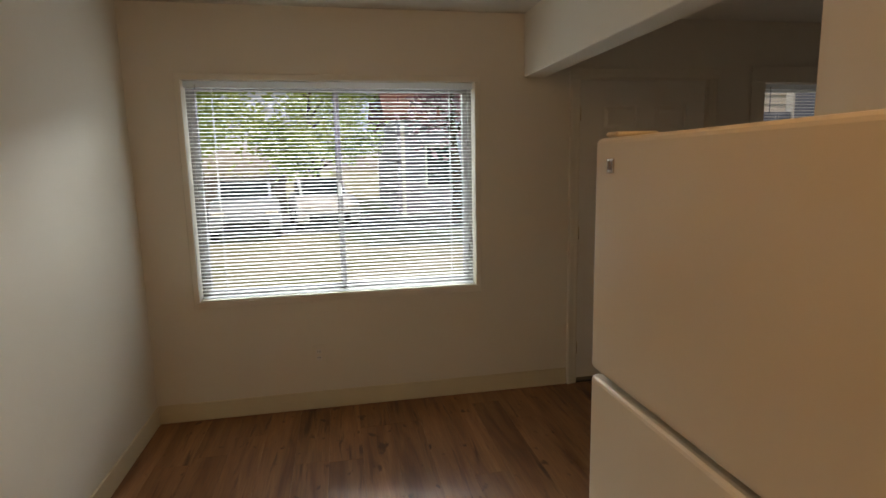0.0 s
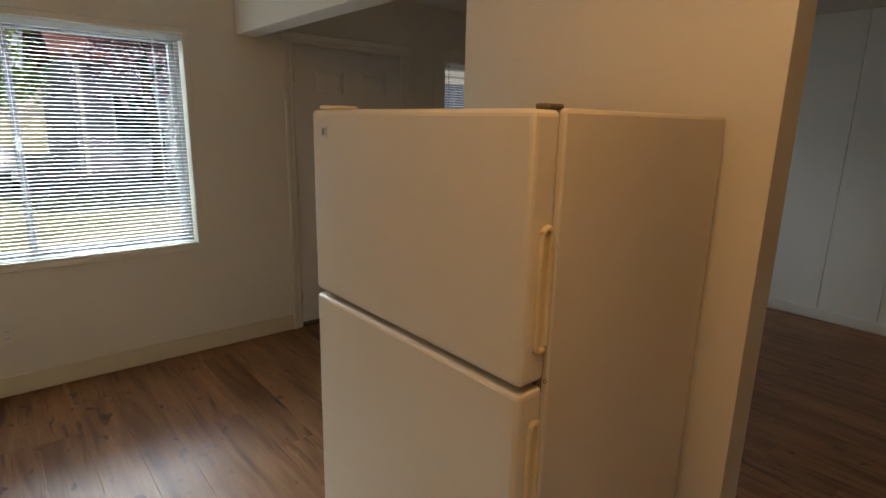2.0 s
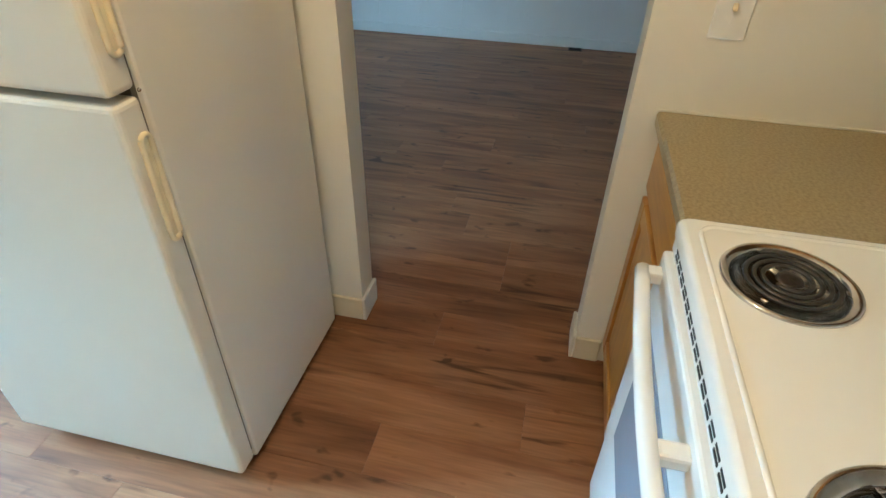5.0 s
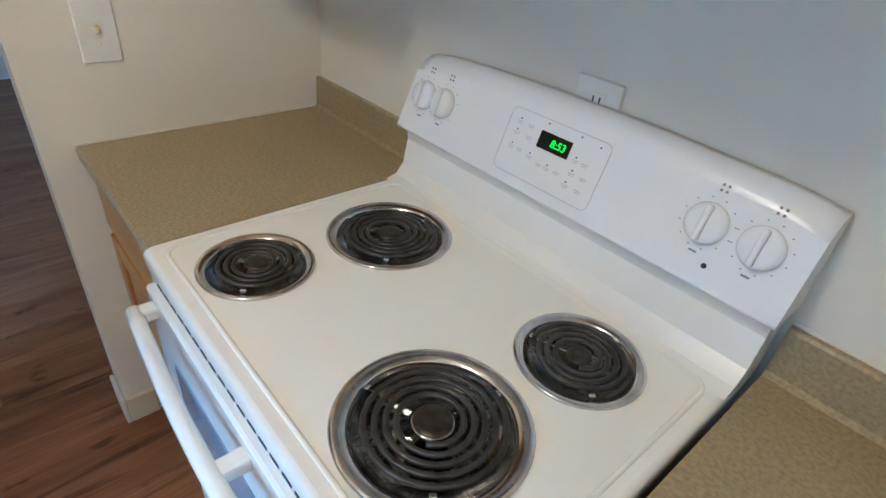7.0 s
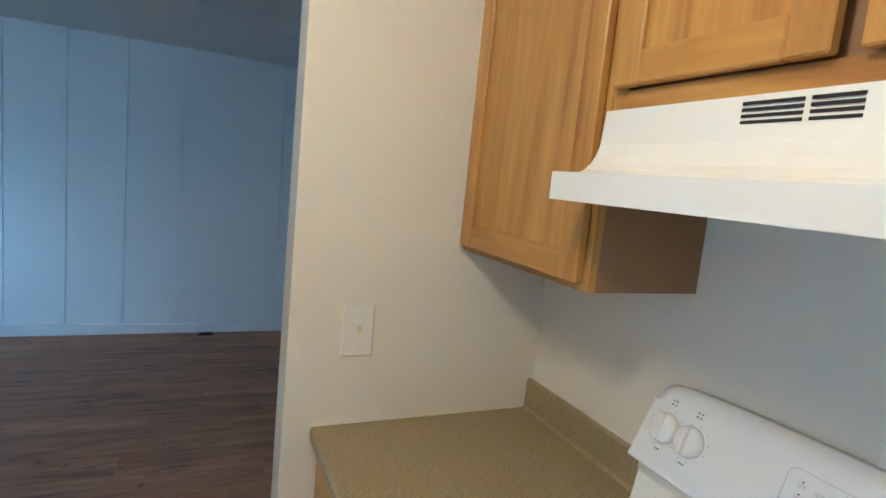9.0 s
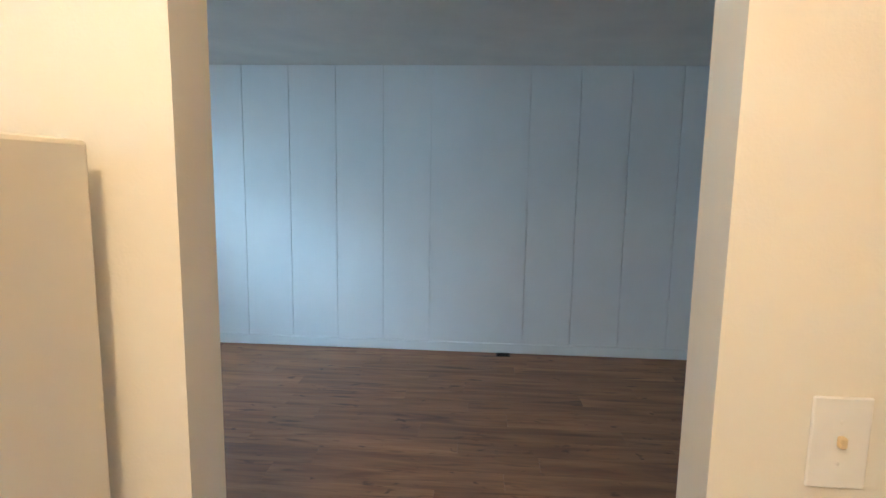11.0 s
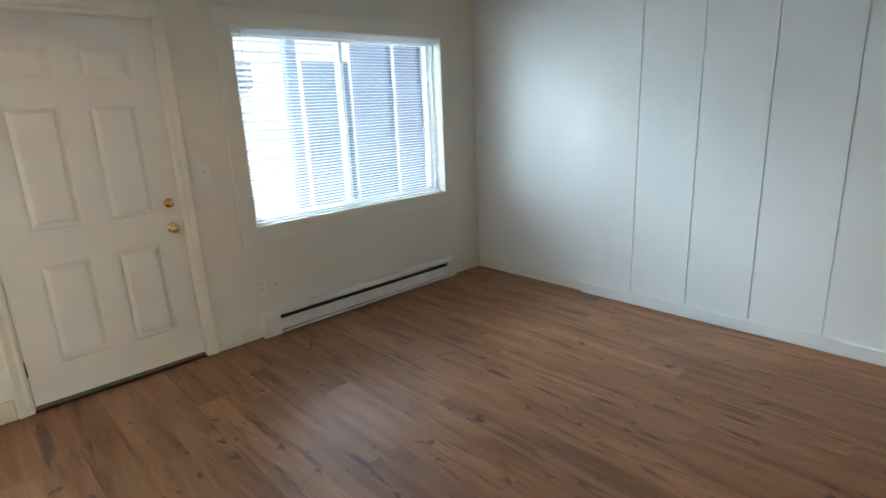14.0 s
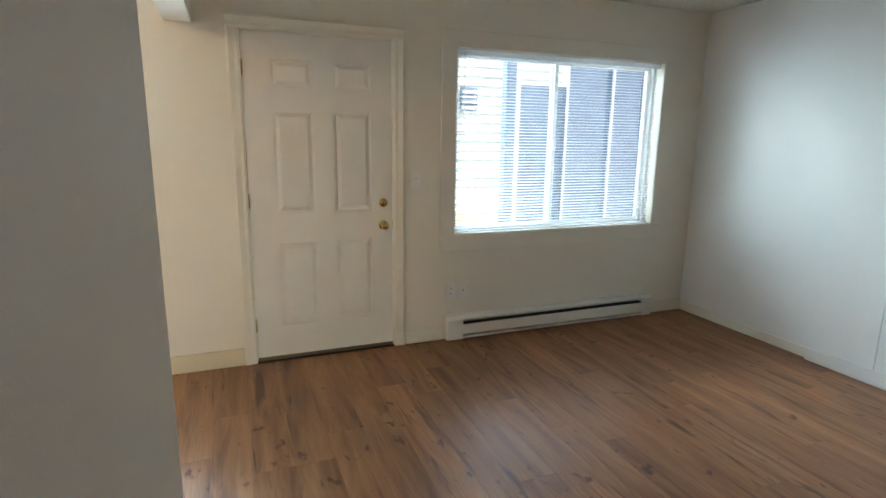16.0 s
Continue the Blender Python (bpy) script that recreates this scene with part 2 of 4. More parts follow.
def see_through(m, colour, share):
    """Lets part of the light through a thin sheet, scattered."""
    n, l = m.node_tree.nodes, m.node_tree.links
    thin, both = n.new("ShaderNodeBsdfTranslucent"), n.new("ShaderNodeMixShader")
    thin.inputs["Color"].default_value, both.inputs[0].default_value = (*colour, 1), share
    l.new(n["Principled BSDF"].outputs[0], both.inputs[1]), l.new(thin.outputs[0], both.inputs[2])
    l.new(both.outputs[0], n["Material Output"].inputs["Surface"])


see_through(M_SLAT, (0.88, 0.90, 0.92), 0.55)
M_FAINT = mat("faint_grey_print", (0.52, 0.52, 0.54), 0.5, vary=0.05)
M_GLASS = glass("window_glass")
M_HEATER = mat("white_heater_enamel", (0.78, 0.76, 0.70), 0.35, vary=0.02, scale=6)
M_VENT = mat("brown_vent_metal", (0.05, 0.035, 0.025), 0.4, 0.6, vary=0.1)
M_FILTER = mat("grease_filter_mesh", (0.30, 0.30, 0.29), 0.4, 0.8, vary=0.3, scale=150, fine=300, bump=0.6)
M_LAWN = mat("dry_lawn", (0.44, 0.42, 0.27), 0.95, scale=0.7, vary=0.2, fine=40, bump=0.6, dark=(0.20, 0.24, 0.08))
M_ASPHALT = mat("asphalt", (0.16, 0.16, 0.17), 0.9, vary=0.15, scale=2, fine=60, bump=0.5)
M_CONCRETE = mat("pale_concrete", (0.50, 0.48, 0.45), 0.85, vary=0.1, scale=2, fine=60, bump=0.3)
M_LEAF = mat("green_leaves", (0.30, 0.42, 0.10), 0.6, scale=1.5, vary=0.3, dark=(0.14, 0.24, 0.06))
see_through(M_LEAF, (0.60, 0.80, 0.22), 0.6)
M_PLUM = mat("plum_leaves", (0.36, 0.18, 0.24), 0.6, scale=1.5, vary=0.3, dark=(0.12, 0.04, 0.07))
see_through(M_PLUM, (0.70, 0.36, 0.46), 0.55)
M_BARK = mat("bark", (0.16, 0.11, 0.08), 0.9, vary=0.25, scale=8, fine=40, bump=0.8, stretch=(1, 1, 0.2))
M_SILVER = mat("silver_car_paint", (0.52, 0.60, 0.70), 0.25, 0.3, vary=0.03)
M_WHITECAR = mat("white_car_paint", (0.75, 0.77, 0.78), 0.25, 0.0, vary=0.03)
M_TINT = mat("car_window_glass", (0.03, 0.04, 0.05), 0.06, vary=0.05, bump=0.0)
M_TYRE = mat("black_rubber", (0.025, 0.025, 0.025), 0.8, vary=0.1)
M_RIM = mat("alloy_rim", (0.5, 0.5, 0.52), 0.3, 0.9, vary=0.05)
M_FENCE = mat("weathered_fence", (0.30, 0.26, 0.23), 0.85, vary=0.2, scale=4, fine=60, bump=0.4, stretch=(1, 1, 0.15))
M_SIDING = mat("lavender_grey_siding", (0.44, 0.45, 0.58), 0.7, vary=0.06, scale=2)
M_WHITESIDE = mat("white_siding", (0.80, 0.80, 0.78), 0.65, vary=0.05, scale=2)
M_DARKSIDE = mat("slate_blue_panel", (0.21, 0.26, 0.35), 0.7, vary=0.1, scale=3)
M_ROOF = mat("red_brown_roof", (0.26, 0.10, 0.08), 0.85, vary=0.15, scale=3, fine=30, bump=0.5)

# ---- mesh helpers ----
BASE = {}


def thing(name, loc, label, category, group="", kind=""):
    ob = new(name)
    ob.empty_display_size = 0.1
    ob.location = loc
    BASE[ob] = Vector(loc)
    return tagged(ob, label, category, group, kind)


def part(name, bm, material, parent=None, label="", smooth=False):
    """One mesh object under a thing or a part; its bmesh is in world coordinates."""
    base = BASE.get(parent, Vector((0, 0, 0)))
    bmesh.ops.translate(bm, vec=-base, verts=bm.verts)
    bmesh.ops.recalc_face_normals(bm, faces=bm.faces)
    me = bpy.data.meshes.new(name)
    if smooth:
        for f in bm.faces:
            f.smooth = True
    bm.to_mesh(me)
    bm.free()
    me.materials.append(material)
    ob = new(name, me)
    if parent:
        ob.parent = parent
    BASE[ob] = base
    if label:
        tagged(ob, label)
    return ob


def structure(name, bm, material, label, category):
    return tagged(part(name, bm, material), label, category, kind="structure")


def box(x0, x1, y0, y1, z0, z1, bevel=0.0, bm=None, seg=1):
    own = bmesh.new()
    r = bmesh.ops.create_cube(own, size=1)
    for v in own.verts:
        v.co = Vector(((x0 + x1) / 2 + v.co.x * (x1 - x0), (y0 + y1) / 2 + v.co.y * (y1 - y0), (z0 + z1) / 2 + v.co.z * (z1 - z0)))
    if bevel:
        bmesh.ops.bevel(own, geom=own.edges[:], offset=bevel, segments=seg, affect="EDGES", profile=0.5)
    return own if bm is None else merge(bm, own)


def merge(bm, other):
    seen = {}
    for v in other.verts:
        seen[v] = bm.verts.new(v.co)
    for f in other.faces:
        try:
            nf = bm.faces.new([seen[v] for v in f.verts])
            nf.smooth = f.smooth
        except ValueError:
            pass
    other.free()
    return bm


def extrude_profile(points, x0, x1, axis="x", bevel=0.0, seg=2):
    """A closed outline of (a, b) pairs drawn out along an axis: (y, z) along x, (x, z) along y, (x, y) along z."""
    bm = bmesh.new()
    put = {"x": lambda s, a, b: (s, a, b), "y": lambda s, a, b: (a, s, b), "z": lambda s, a, b: (a, b, s)}[axis]
    lo = [bm.verts.new(put(x0, a, b)) for a, b in points]
    hi = [bm.verts.new(put(x1, a, b)) for a, b in points]
    n = len(points)
    for i in range(n):
        bm.faces.new((lo[i], lo[(i + 1) % n], hi[(i + 1) % n], hi[i]))
    bm.faces.new(lo), bm.faces.new(hi[::-1])
    bmesh.ops.recalc_face_normals(bm, faces=bm.faces)
    if bevel:
        bmesh.ops.bevel(bm, geom=bm.edges[:], offset=bevel, segments=seg, affect="EDGES", profile=0.5)
    return bm


def lathe(profile, centre, axis=(0, 0, 1), n=40, close=True):
    """Turns (radius, height) pairs about an axis through centre."""
    bm = bmesh.new()
    turn = Vector((0, 0, 1)).rotation_difference(Vector(axis).normalized()).to_matrix()
    rings = []
    for r, h in profile:
        rings.append([bm.verts.new(Vector(centre) + turn @ Vector((r * math.cos(2 * math.pi * i / n), r * math.sin(2 * math.pi * i / n), h))) for i in range(n)])
    for a, b in zip(rings, rings[1:]):
        for i in range(n):
            f = bm.faces.new((a[i], a[(i + 1) % n], b[(i + 1) % n], b[i]))
            f.smooth = True
    if close:
        bm.faces.new(rings[0][::-1]), bm.faces.new(rings[-1])
    return bm


def tube(points, r, n=8, closed=False, taper=None):
    bm = bmesh.new()
    pts = [Vector(p) for p in points]
    rings = []
    for i, p in enumerate(pts):
        a, b = pts[i - 1] if i or closed else p, pts[(i + 1) % len(pts)] if i + 1 < len(pts) or closed else p
        d = (b - a).normalized()
        side = d.cross(Vector((0, 0, 1)) if abs(d.z) < 0.9 else Vector((1, 0, 0))).normalized()
        up = side.cross(d)
        rr = r if taper is None else r * (1 + (taper - 1) * i / (len(pts) - 1))
        rings.append([bm.verts.new(p + rr * (math.cos(2 * math.pi * k / n) * side + math.sin(2 * math.pi * k / n) * up)) for k in range(n)])
    pairs = list(zip(rings, rings[1:])) + ([(rings[-1], rings[0])] if closed else [])
    for a, b in pairs:
        for k in range(n):
            bm.faces.new((a[k], a[(k + 1) % n], b[(k + 1) % n], b[k])).smooth = True
    if not closed:
        bm.faces.new(rings[0][::-1]), bm.faces.new(rings[-1])
    return bm


# ---- the plan ----
FRONT, LEFT, EAST, BACK, SOUTH, CEIL = 4.68, -2.335, 3.86, 0.0, -1.1, 2.43
JAMB_A, JAMB_B, STUB_END, THICK = 0.72, 1.495, 2.53, 0.11
W1 = (-2.04, -0.345, 0.735, 2.02)
W2 = (1.715, 3.458, 0.765, 2.03)
DOOR = (0.36, 1.275, 2.045)

bm = box(-2.6, 4.1, -1.4, FRONT + 0.16, -0.12, -0.008)
floor = structure("floor", bm, M_SUB, "reddish brown wood-look vinyl plank floor", "floor")
structure("ceiling", box(LEFT - 0.15, EAST + 0.2, SOUTH - 0.15, FRONT + 0.45, CEIL, CEIL + 0.2), M_CEIL, "flat off-white textured ceiling", "ceiling")


def holed_wall(openings, x0, x1, y0, y1, top):
    """A wall along x with openings (x0, x1, z0, z1) right through it."""
    bm, x = bmesh.new(), x0
    for a, b, lo, hi in openings:
        box(x, a, y0, y1, 0, top, bm=bm)
        if lo > 0:
            box(a, b, y0, y1, 0, lo, bm=bm)
        box(a, b, y0, y1, hi, top, bm=bm)
        x = b
    return box(x, x1, y0, y1, 0, top, bm=bm)


wall_north = structure("wall_north", holed_wall([W1, (DOOR[0], DOOR[1], 0, DOOR[2]), W2], LEFT - 0.15, EAST + 0.2, FRONT, FRONT + 0.16, CEIL), M_WALL,
                       "cream painted front wall with two windows and a door", "wall")
structure("wall_west", box(LEFT - 0.15, LEFT, BACK - 0.15, FRONT, 0, CEIL), M_WALL, "plain cream painted wall of the dining nook", "wall")
structure("wall_kitchen_back", box(LEFT, 0.0, BACK - 0.15, BACK, 0, CEIL), M_WALL, "cream painted wall behind the kitchen range", "wall")
wall_east = structure("wall_east", box(EAST + 0.012, EAST + 0.2, SOUTH, FRONT, 0, CEIL), M_LIV, "white wall clad with wide grooved panels", "wall")
structure("wall_south", box(0.0, EAST + 0.2, SOUTH - 0.15, SOUTH, 0, CEIL), M_LIV, "plain white painted living room wall", "wall")
bm = box(0, THICK, SOUTH, JAMB_A, 0, CEIL)
box(0, THICK, JAMB_B, STUB_END, 0, CEIL, bm=bm)
box(0, THICK, JAMB_A, JAMB_B, 2.06, CEIL, bm=bm)
structure("wall_partition", bm, M_WALL, "cream painted partition with a cased-free doorway", "wall")
structure("beam", box(-0.02, THICK + 0.01, STUB_END - 0.001, FRONT, 2.05, CEIL, bevel=0.004), M_WALL, "cream painted dropped beam between dining nook and living room", "beam")

# baseboards


def baseboard(name, x0, x1, y0, y1, h, material, label):
    return structure(name, box(x0, x1, y0, y1, 0, h, bevel=0.004), material, label, "baseboard")


CREAM_BB, WHITE_BB = "cream vinyl baseboard strip along the wall", "white painted baseboard strip along the wall"
baseboard("baseboard_north_dining", LEFT, 0.285, FRONT - 0.012, FRONT, 0.115, M_COVE, CREAM_BB)
baseboard("baseboard_west", LEFT, LEFT + 0.012, 0.66, FRONT - 0.013, 0.115, M_COVE, CREAM_BB)
baseboard("baseboard_stub", -0.012, 0.0, JAMB_B - 0.001, STUB_END, 0.10, M_COVE, CREAM_BB)
baseboard("baseboard_stub_end", -0.012, THICK + 0.012, JAMB_B - 0.013, JAMB_B, 0.105, M_TRIM, "cream baseboard wrapping the doorway jamb")
baseboard("baseboard_jamb_end", -0.012, THICK + 0.012, JAMB_A, JAMB_A + 0.013, 0.105, M_TRIM, "cream baseboard wrapping the doorway jamb")
baseboard("baseboard_jamb", -0.012, 0.0, 0.635, JAMB_A, 0.10, M_COVE, CREAM_BB)
baseboard("baseboard_north_living", 1.36, 1.64, FRONT - 0.012, FRONT, 0.10, M_TRIM, WHITE_BB)
baseboard("baseboard_north_corner", 3.52, EAST + 0.012, FRONT - 0.012, FRONT, 0.10, M_TRIM, WHITE_BB)
baseboard("baseboard_east_corner", EAST, EAST + 0.012, 3.52, FRONT - 0.012, 0.075, M_TRIM, WHITE_BB)
baseboard("baseboard_east", EAST - 0.028, EAST - 0.006, SOUTH, 3.52, 0.085, M_LIV, WHITE_BB)
baseboard("baseboard_south", THICK, EAST - 0.03, SOUTH, SOUTH + 0.012, 0.10, M_TRIM, WHITE_BB)
baseboard("baseboard_partition_living", THICK, THICK + 0.012, JAMB_B, STUB_END, 0.10, M_TRIM, WHITE_BB)


# ---- windows ----
def sash(name, x0, x1, y, z0, z1, w, parent, material):
    bm = box(x0, x1, y - 0.018, y + 0.018, z0, z0 + w, bevel=0.003)
    box(x0, x1, y - 0.018, y + 0.018, z1 - w, z1, bevel=0.003, bm=bm)
    box(x0, x0 + w, y - 0.018, y + 0.018, z0 + w, z1 - w, bevel=0.003, bm=bm)
    box(x1 - w, x1, y - 0.018, y + 0.018, z0 + w, z1 - w, bevel=0.003, bm=bm)
    return part(name, bm, material, parent)


def window(name, w, mullion, label, material):
    x0, x1, z0, z1 = w
    win = thing(name, ((x0 + x1) / 2, FRONT + 0.1, z0), label, "window", kind="structure")
    bm = box(x0, x1, FRONT + 0.085, FRONT + 0.15, z0, z0 + 0.02)
    box(x0, x1, FRONT + 0.085, FRONT + 0.15, z1 - 0.02, z1, bm=bm)
    box(x0, x0 + 0.02, FRONT + 0.085, FRONT + 0.15, z0 + 0.02, z1 - 0.02, bm=bm)
    box(x1 - 0.02, x1, FRONT + 0.085, FRONT + 0.15, z0 + 0.02, z1 - 0.02, bm=bm)
    part("window_frame", bm, material, win)
    for a, b, y in ((x0 + 0.02, mullion + 0.018, FRONT + 0.105), (mullion - 0.018, x1 - 0.02, FRONT + 0.135)):
        s = sash("sash", a, b, y, z0 + 0.02, z1 - 0.02, 0.032, win, material)
        pane = part("pane", box(a + 0.032, b - 0.032, y - 0.002, y + 0.002, z0 + 0.052, z1 - 0.052), M_GLASS, s)
        pane.visible_shadow = False
    part("latch", box(mullion - 0.012, mullion + 0.012, FRONT + 0.068, FRONT + 0.086, (z0 + z1) / 2 - 0.04, (z0 + z1) / 2 + 0.04, bevel=0.005), M_VINYL, win)
    part("window_sill", box(x0 + 0.002, x1 - 0.002, FRONT - 0.008, FRONT + 0.084, z0 - 0.0005, z0 + 0.012, bevel=0.003), M_TRIM, win)
    return win


def casing(name, w, width, proud, label, material):
    """A flat trim frame round an opening."""
    x0, x1, z0, z1 = w
    bm = box(x0 - width, x1 + width, FRONT - proud, FRONT, z1, z1 + width, bevel=0.003)
    box(x0 - width, x1 + width, FRONT - proud, FRONT, z0 - width, z0, bevel=0.003, bm=bm)
    box(x0 - width, x0, FRONT - proud, FRONT, z0, z1, bevel=0.003, bm=bm)
    box(x1, x1 + width, FRONT - proud, FRONT, z0, z1, bevel=0.003, bm=bm)
    return structure(name, bm, material, label, "trim")


window("window_1", W1, -1.19, "grey aluminium sliding window of the dining nook", M_ALU)
window("window_2", W2, 2.55, "white vinyl sliding window of the living room", M_VINYL)
casing("trim_window_dining", W1, 0.035, 0.010, "narrow cream painted trim round the window", M_TRIM)
casing("trim_window_living", W2, 0.11, 0.012, "wide flat cream painted trim round the window", M_WALL)


def slat_mesh(length):
    """One crowned mini-blind slat, 25 mm wide, along x."""
    bm = bmesh.new()
    rows = []
    for y, z in ((-0.0125, 0.0), (0.0, 0.0022), (0.0125, 0.0), (0.0125, -0.0006), (0.0, 0.0014), (-0.0125, -0.0006)):
        rows.append([bm.verts.new((s * length / 2, y, z)) for s in (-1, 1)])
    for a, b in zip(rows, rows[1:] + rows[:1]):
        bm.faces.new((a[0], a[1], b[1], b[0]))
    bmesh.ops.recalc_face_normals(bm, faces=bm.faces)
    me = bpy.data.meshes.new("slat")
    bm.to_mesh(me)
    bm.free()
    me.materials.append(M_SLAT)
    return me


def blind(w, y, tilt, label, sag=0.0):
    x0, x1, z0, z1 = w
    top = z1 - 0.005
    b = thing("window_blind", ((x0 + x1) / 2, y, top), label, "blind")
    part("headrail", box(x0 + 0.006, x1 - 0.006, y - 0.018, y + 0.018, top - 0.035, top, bevel=0.002), M_SLAT, b)
    me = slat_mesh(x1 - x0 - 0.02)
    count = round((z1 - z0 - 0.083) / 0.0212)
    pitch = (z1 - z0 - 0.083) / count
    for i in range(count):
        s = new("slat", me)
        s.parent = b
        s.location = (0, 0, -0.052 - i * pitch)
        s.rotation_euler = (radians(tilt + random.uniform(-1.5, 1.5)), radians(random.uniform(-0.04, 0.04)), 0)
    low = top - 0.052 - count * pitch
    part("bottom_rail", box(x0 + 0.008, x1 - 0.008, y - 0.013, y + 0.013, low - 0.012, low, bevel=0.004), M_SLAT, b)
    for f in (0.09, 0.5, 0.91):
        x = x0 + (x1 - x0) * f
        bm = tube([(x, y - 0.0135, top - 0.03), (x, y - 0.0135, low)], 0.0009, 5)
        merge(bm, tube([(x, y + 0.0135, top - 0.03), (x, y + 0.0135, low)], 0.0009, 5))
        part("ladder_cord", bm, M_SLAT, b)
    part("tilt_wand", tube([(x0 + 0.07, y - 0.022, top - 0.02), (x0 + 0.072, y - 0.024, top - 0.62)], 0.004, 6), M_GLASS, b, "clear plastic wand")
    return b


blind(W1, FRONT + 0.035, 4, "white mini blind lowered over the dining window, slats open")
blind(W2, FRONT + 0.045, 8, "white mini blind lowered over the living room window, slats open")


# ---- front door ----
def front_door():
    x0, x1, top = DOOR
    d = thing("door_1", ((x0 + x1) / 2, FRONT + 0.03, 0), "closed white six-panel entry door with brass knob", "door", kind="structure")
    y = FRONT + 0.012
    a, b = x0 + 0.006, x1 - 0.006
    cols = [(0.527, 0.765), (0.896, 1.128)]
    rows = [(0.235, 0.785), (0.965, 1.59), (1.725, 1.885)]
    bm = box(a, b, y + 0.012, y + 0.045, 0.012, top - 0.006)
    xs = [a, cols[0][0], cols[0][1], cols[1][0], cols[1][1], b]
    zs = [0.012, *[v for r in rows for v in r], top - 0.006]
    for i in range(0, 5, 2):
        box(xs[i], xs[i + 1], y, y + 0.0119, zs[0], zs[-1], bm=bm)
    for i in (1, 3):
        for k in range(0, 7, 2):
            box(xs[i], xs[i + 1], y, y + 0.0119, zs[k], zs[k + 1], bm=bm)
    body = part("slab", bm, M_DOOR, d)
    for c in cols:
        for r in rows:
            bm = extrude_profile([(c[0] + 0.010, r[0] + 0.010), (c[1] - 0.010, r[0] + 0.010), (c[1] - 0.010, r[1] - 0.010), (c[0] + 0.010, r[1] - 0.010)], y + 0.002, y + 0.013, "y")
            front = [v for v in bm.verts if v.co.y < y + 0.005]
            cx, cz = (c[0] + c[1]) / 2, (r[0] + r[1]) / 2
            for v in front:
                v.co.x += -0.026 if v.co.x > cx else 0.026
                v.co.z += -0.026 if v.co.z > cz else 0.026
            part("panel", bm, M_DOOR, d)
    for z, knob in ((0.865, True), (1.015, False)):
        prof = [(0.001, -0.012), (0.030, -0.012), (0.032, -0.006), (0.030, 0.0), (0.014, 0.002), (0.012, 0.018), (0.022, 0.028), (0.027, 0.040), (0.024, 0.052), (0.012, 0.058), (0.001, 0.058)] if knob else \
               [(0.001, -0.012), (0.028, -0.012), (0.029, 0.0), (0.024, 0.008), (0.012, 0.012), (0.001, 0.012)]
        k = part("door_knob" if knob else "deadbolt", lathe(prof, (1.205, y - 0.012, z), (0, -1, 0), 28), M_BRASS, d, "polished brass round knob" if knob else "brass deadbolt with thumb turn")
        if not knob:
            part("thumb_turn", box(1.200, 1.210, y - 0.040, y - 0.022, z - 0.016, z + 0.016, bevel=0.004), M_BRASS, k)
    part("strike_edge", box(x1 - 0.0055, x1 - 0.001, y - 0.004, y + 0.03, 0.83, 0.90), M_BRASS, d)
    part("sweep", box(a, b, y - 0.006, y + 0.0, 0.004, 0.03, bevel=0.002), M_GASKET, d, "dark worn threshold sweep")
    for z in (0.25, 1.05, 1.83):
        part("hinge", tube([(x0 + 0.004, y - 0.004, z - 0.045), (x0 + 0.004, y - 0.004, z + 0.045)], 0.006, 8), M_BRASS, d)
    bm = bmesh.new()
    for sx, sgn in ((x0, -1), (x1, 1)):
        p = [(sx, FRONT - 0.006), (sx, FRONT), (sx + sgn * 0.072, FRONT), (sx + sgn * 0.072, FRONT - 0.018), (sx + sgn * 0.06, FRONT - 0.02), (sx + sgn * 0.03, FRONT - 0.012), (sx + sgn * 0.012, FRONT - 0.012)]
        merge(bm, extrude_profile(p, 0, top, "z"))
    hp = [(FRONT - 0.006, top), (FRONT, top), (FRONT, top + 0.072), (FRONT - 0.018, top + 0.072), (FRONT - 0.02, top + 0.06), (FRONT - 0.012, top + 0.03), (FRONT - 0.012, top + 0.012)]
    merge(bm, extrude_profile(hp, x0 - 0.072, x1 + 0.072, "x"))
    structure("trim_door", bm, M_TRIM, "cream painted moulded casing round the entry door", "trim")
    bm = box(x0 - 0.0, x0 + 0.004, FRONT + 0.003, FRONT + 0.16, 0, top)
    box(x1 - 0.004, x1, FRONT + 0.003, FRONT + 0.16, 0, top, bm=bm)
    box(x0, x1, FRONT + 0.003, FRONT + 0.16, top - 0.004, top, bm=bm)
    part("jamb", bm, M_TRIM, d)
    part("threshold", box(x0, x1, FRONT - 0.01, FRONT + 0.16, -0.004, 0.010, bevel=0.003), M_VENT, d, "dark metal threshold")
    return body


front_door()


# ---- wall plates ----
def frame_on(kind):
    """How (across, up, out) of a plate lie in the room, for the wall it hangs on."""
    return {"partition": lambda a, u, o: (-o, a, u), "back": lambda a, u, o: (a, o, u), "front": lambda a, u, o: (a, FRONT - o, u)}[kind]


def slab_on(wall, a0, a1, u0, u1, o0, o1, bevel=0.0):
    put = frame_on(wall)
    p, q = put(a0, u0, o0), put(a1, u1, o1)
    lo, hi = [min(s, t) for s, t in zip(p, q)], [max(s, t) for s, t in zip(p, q)]
    return box(lo[0], hi[0], lo[1], hi[1], lo[2], hi[2], bevel=bevel)


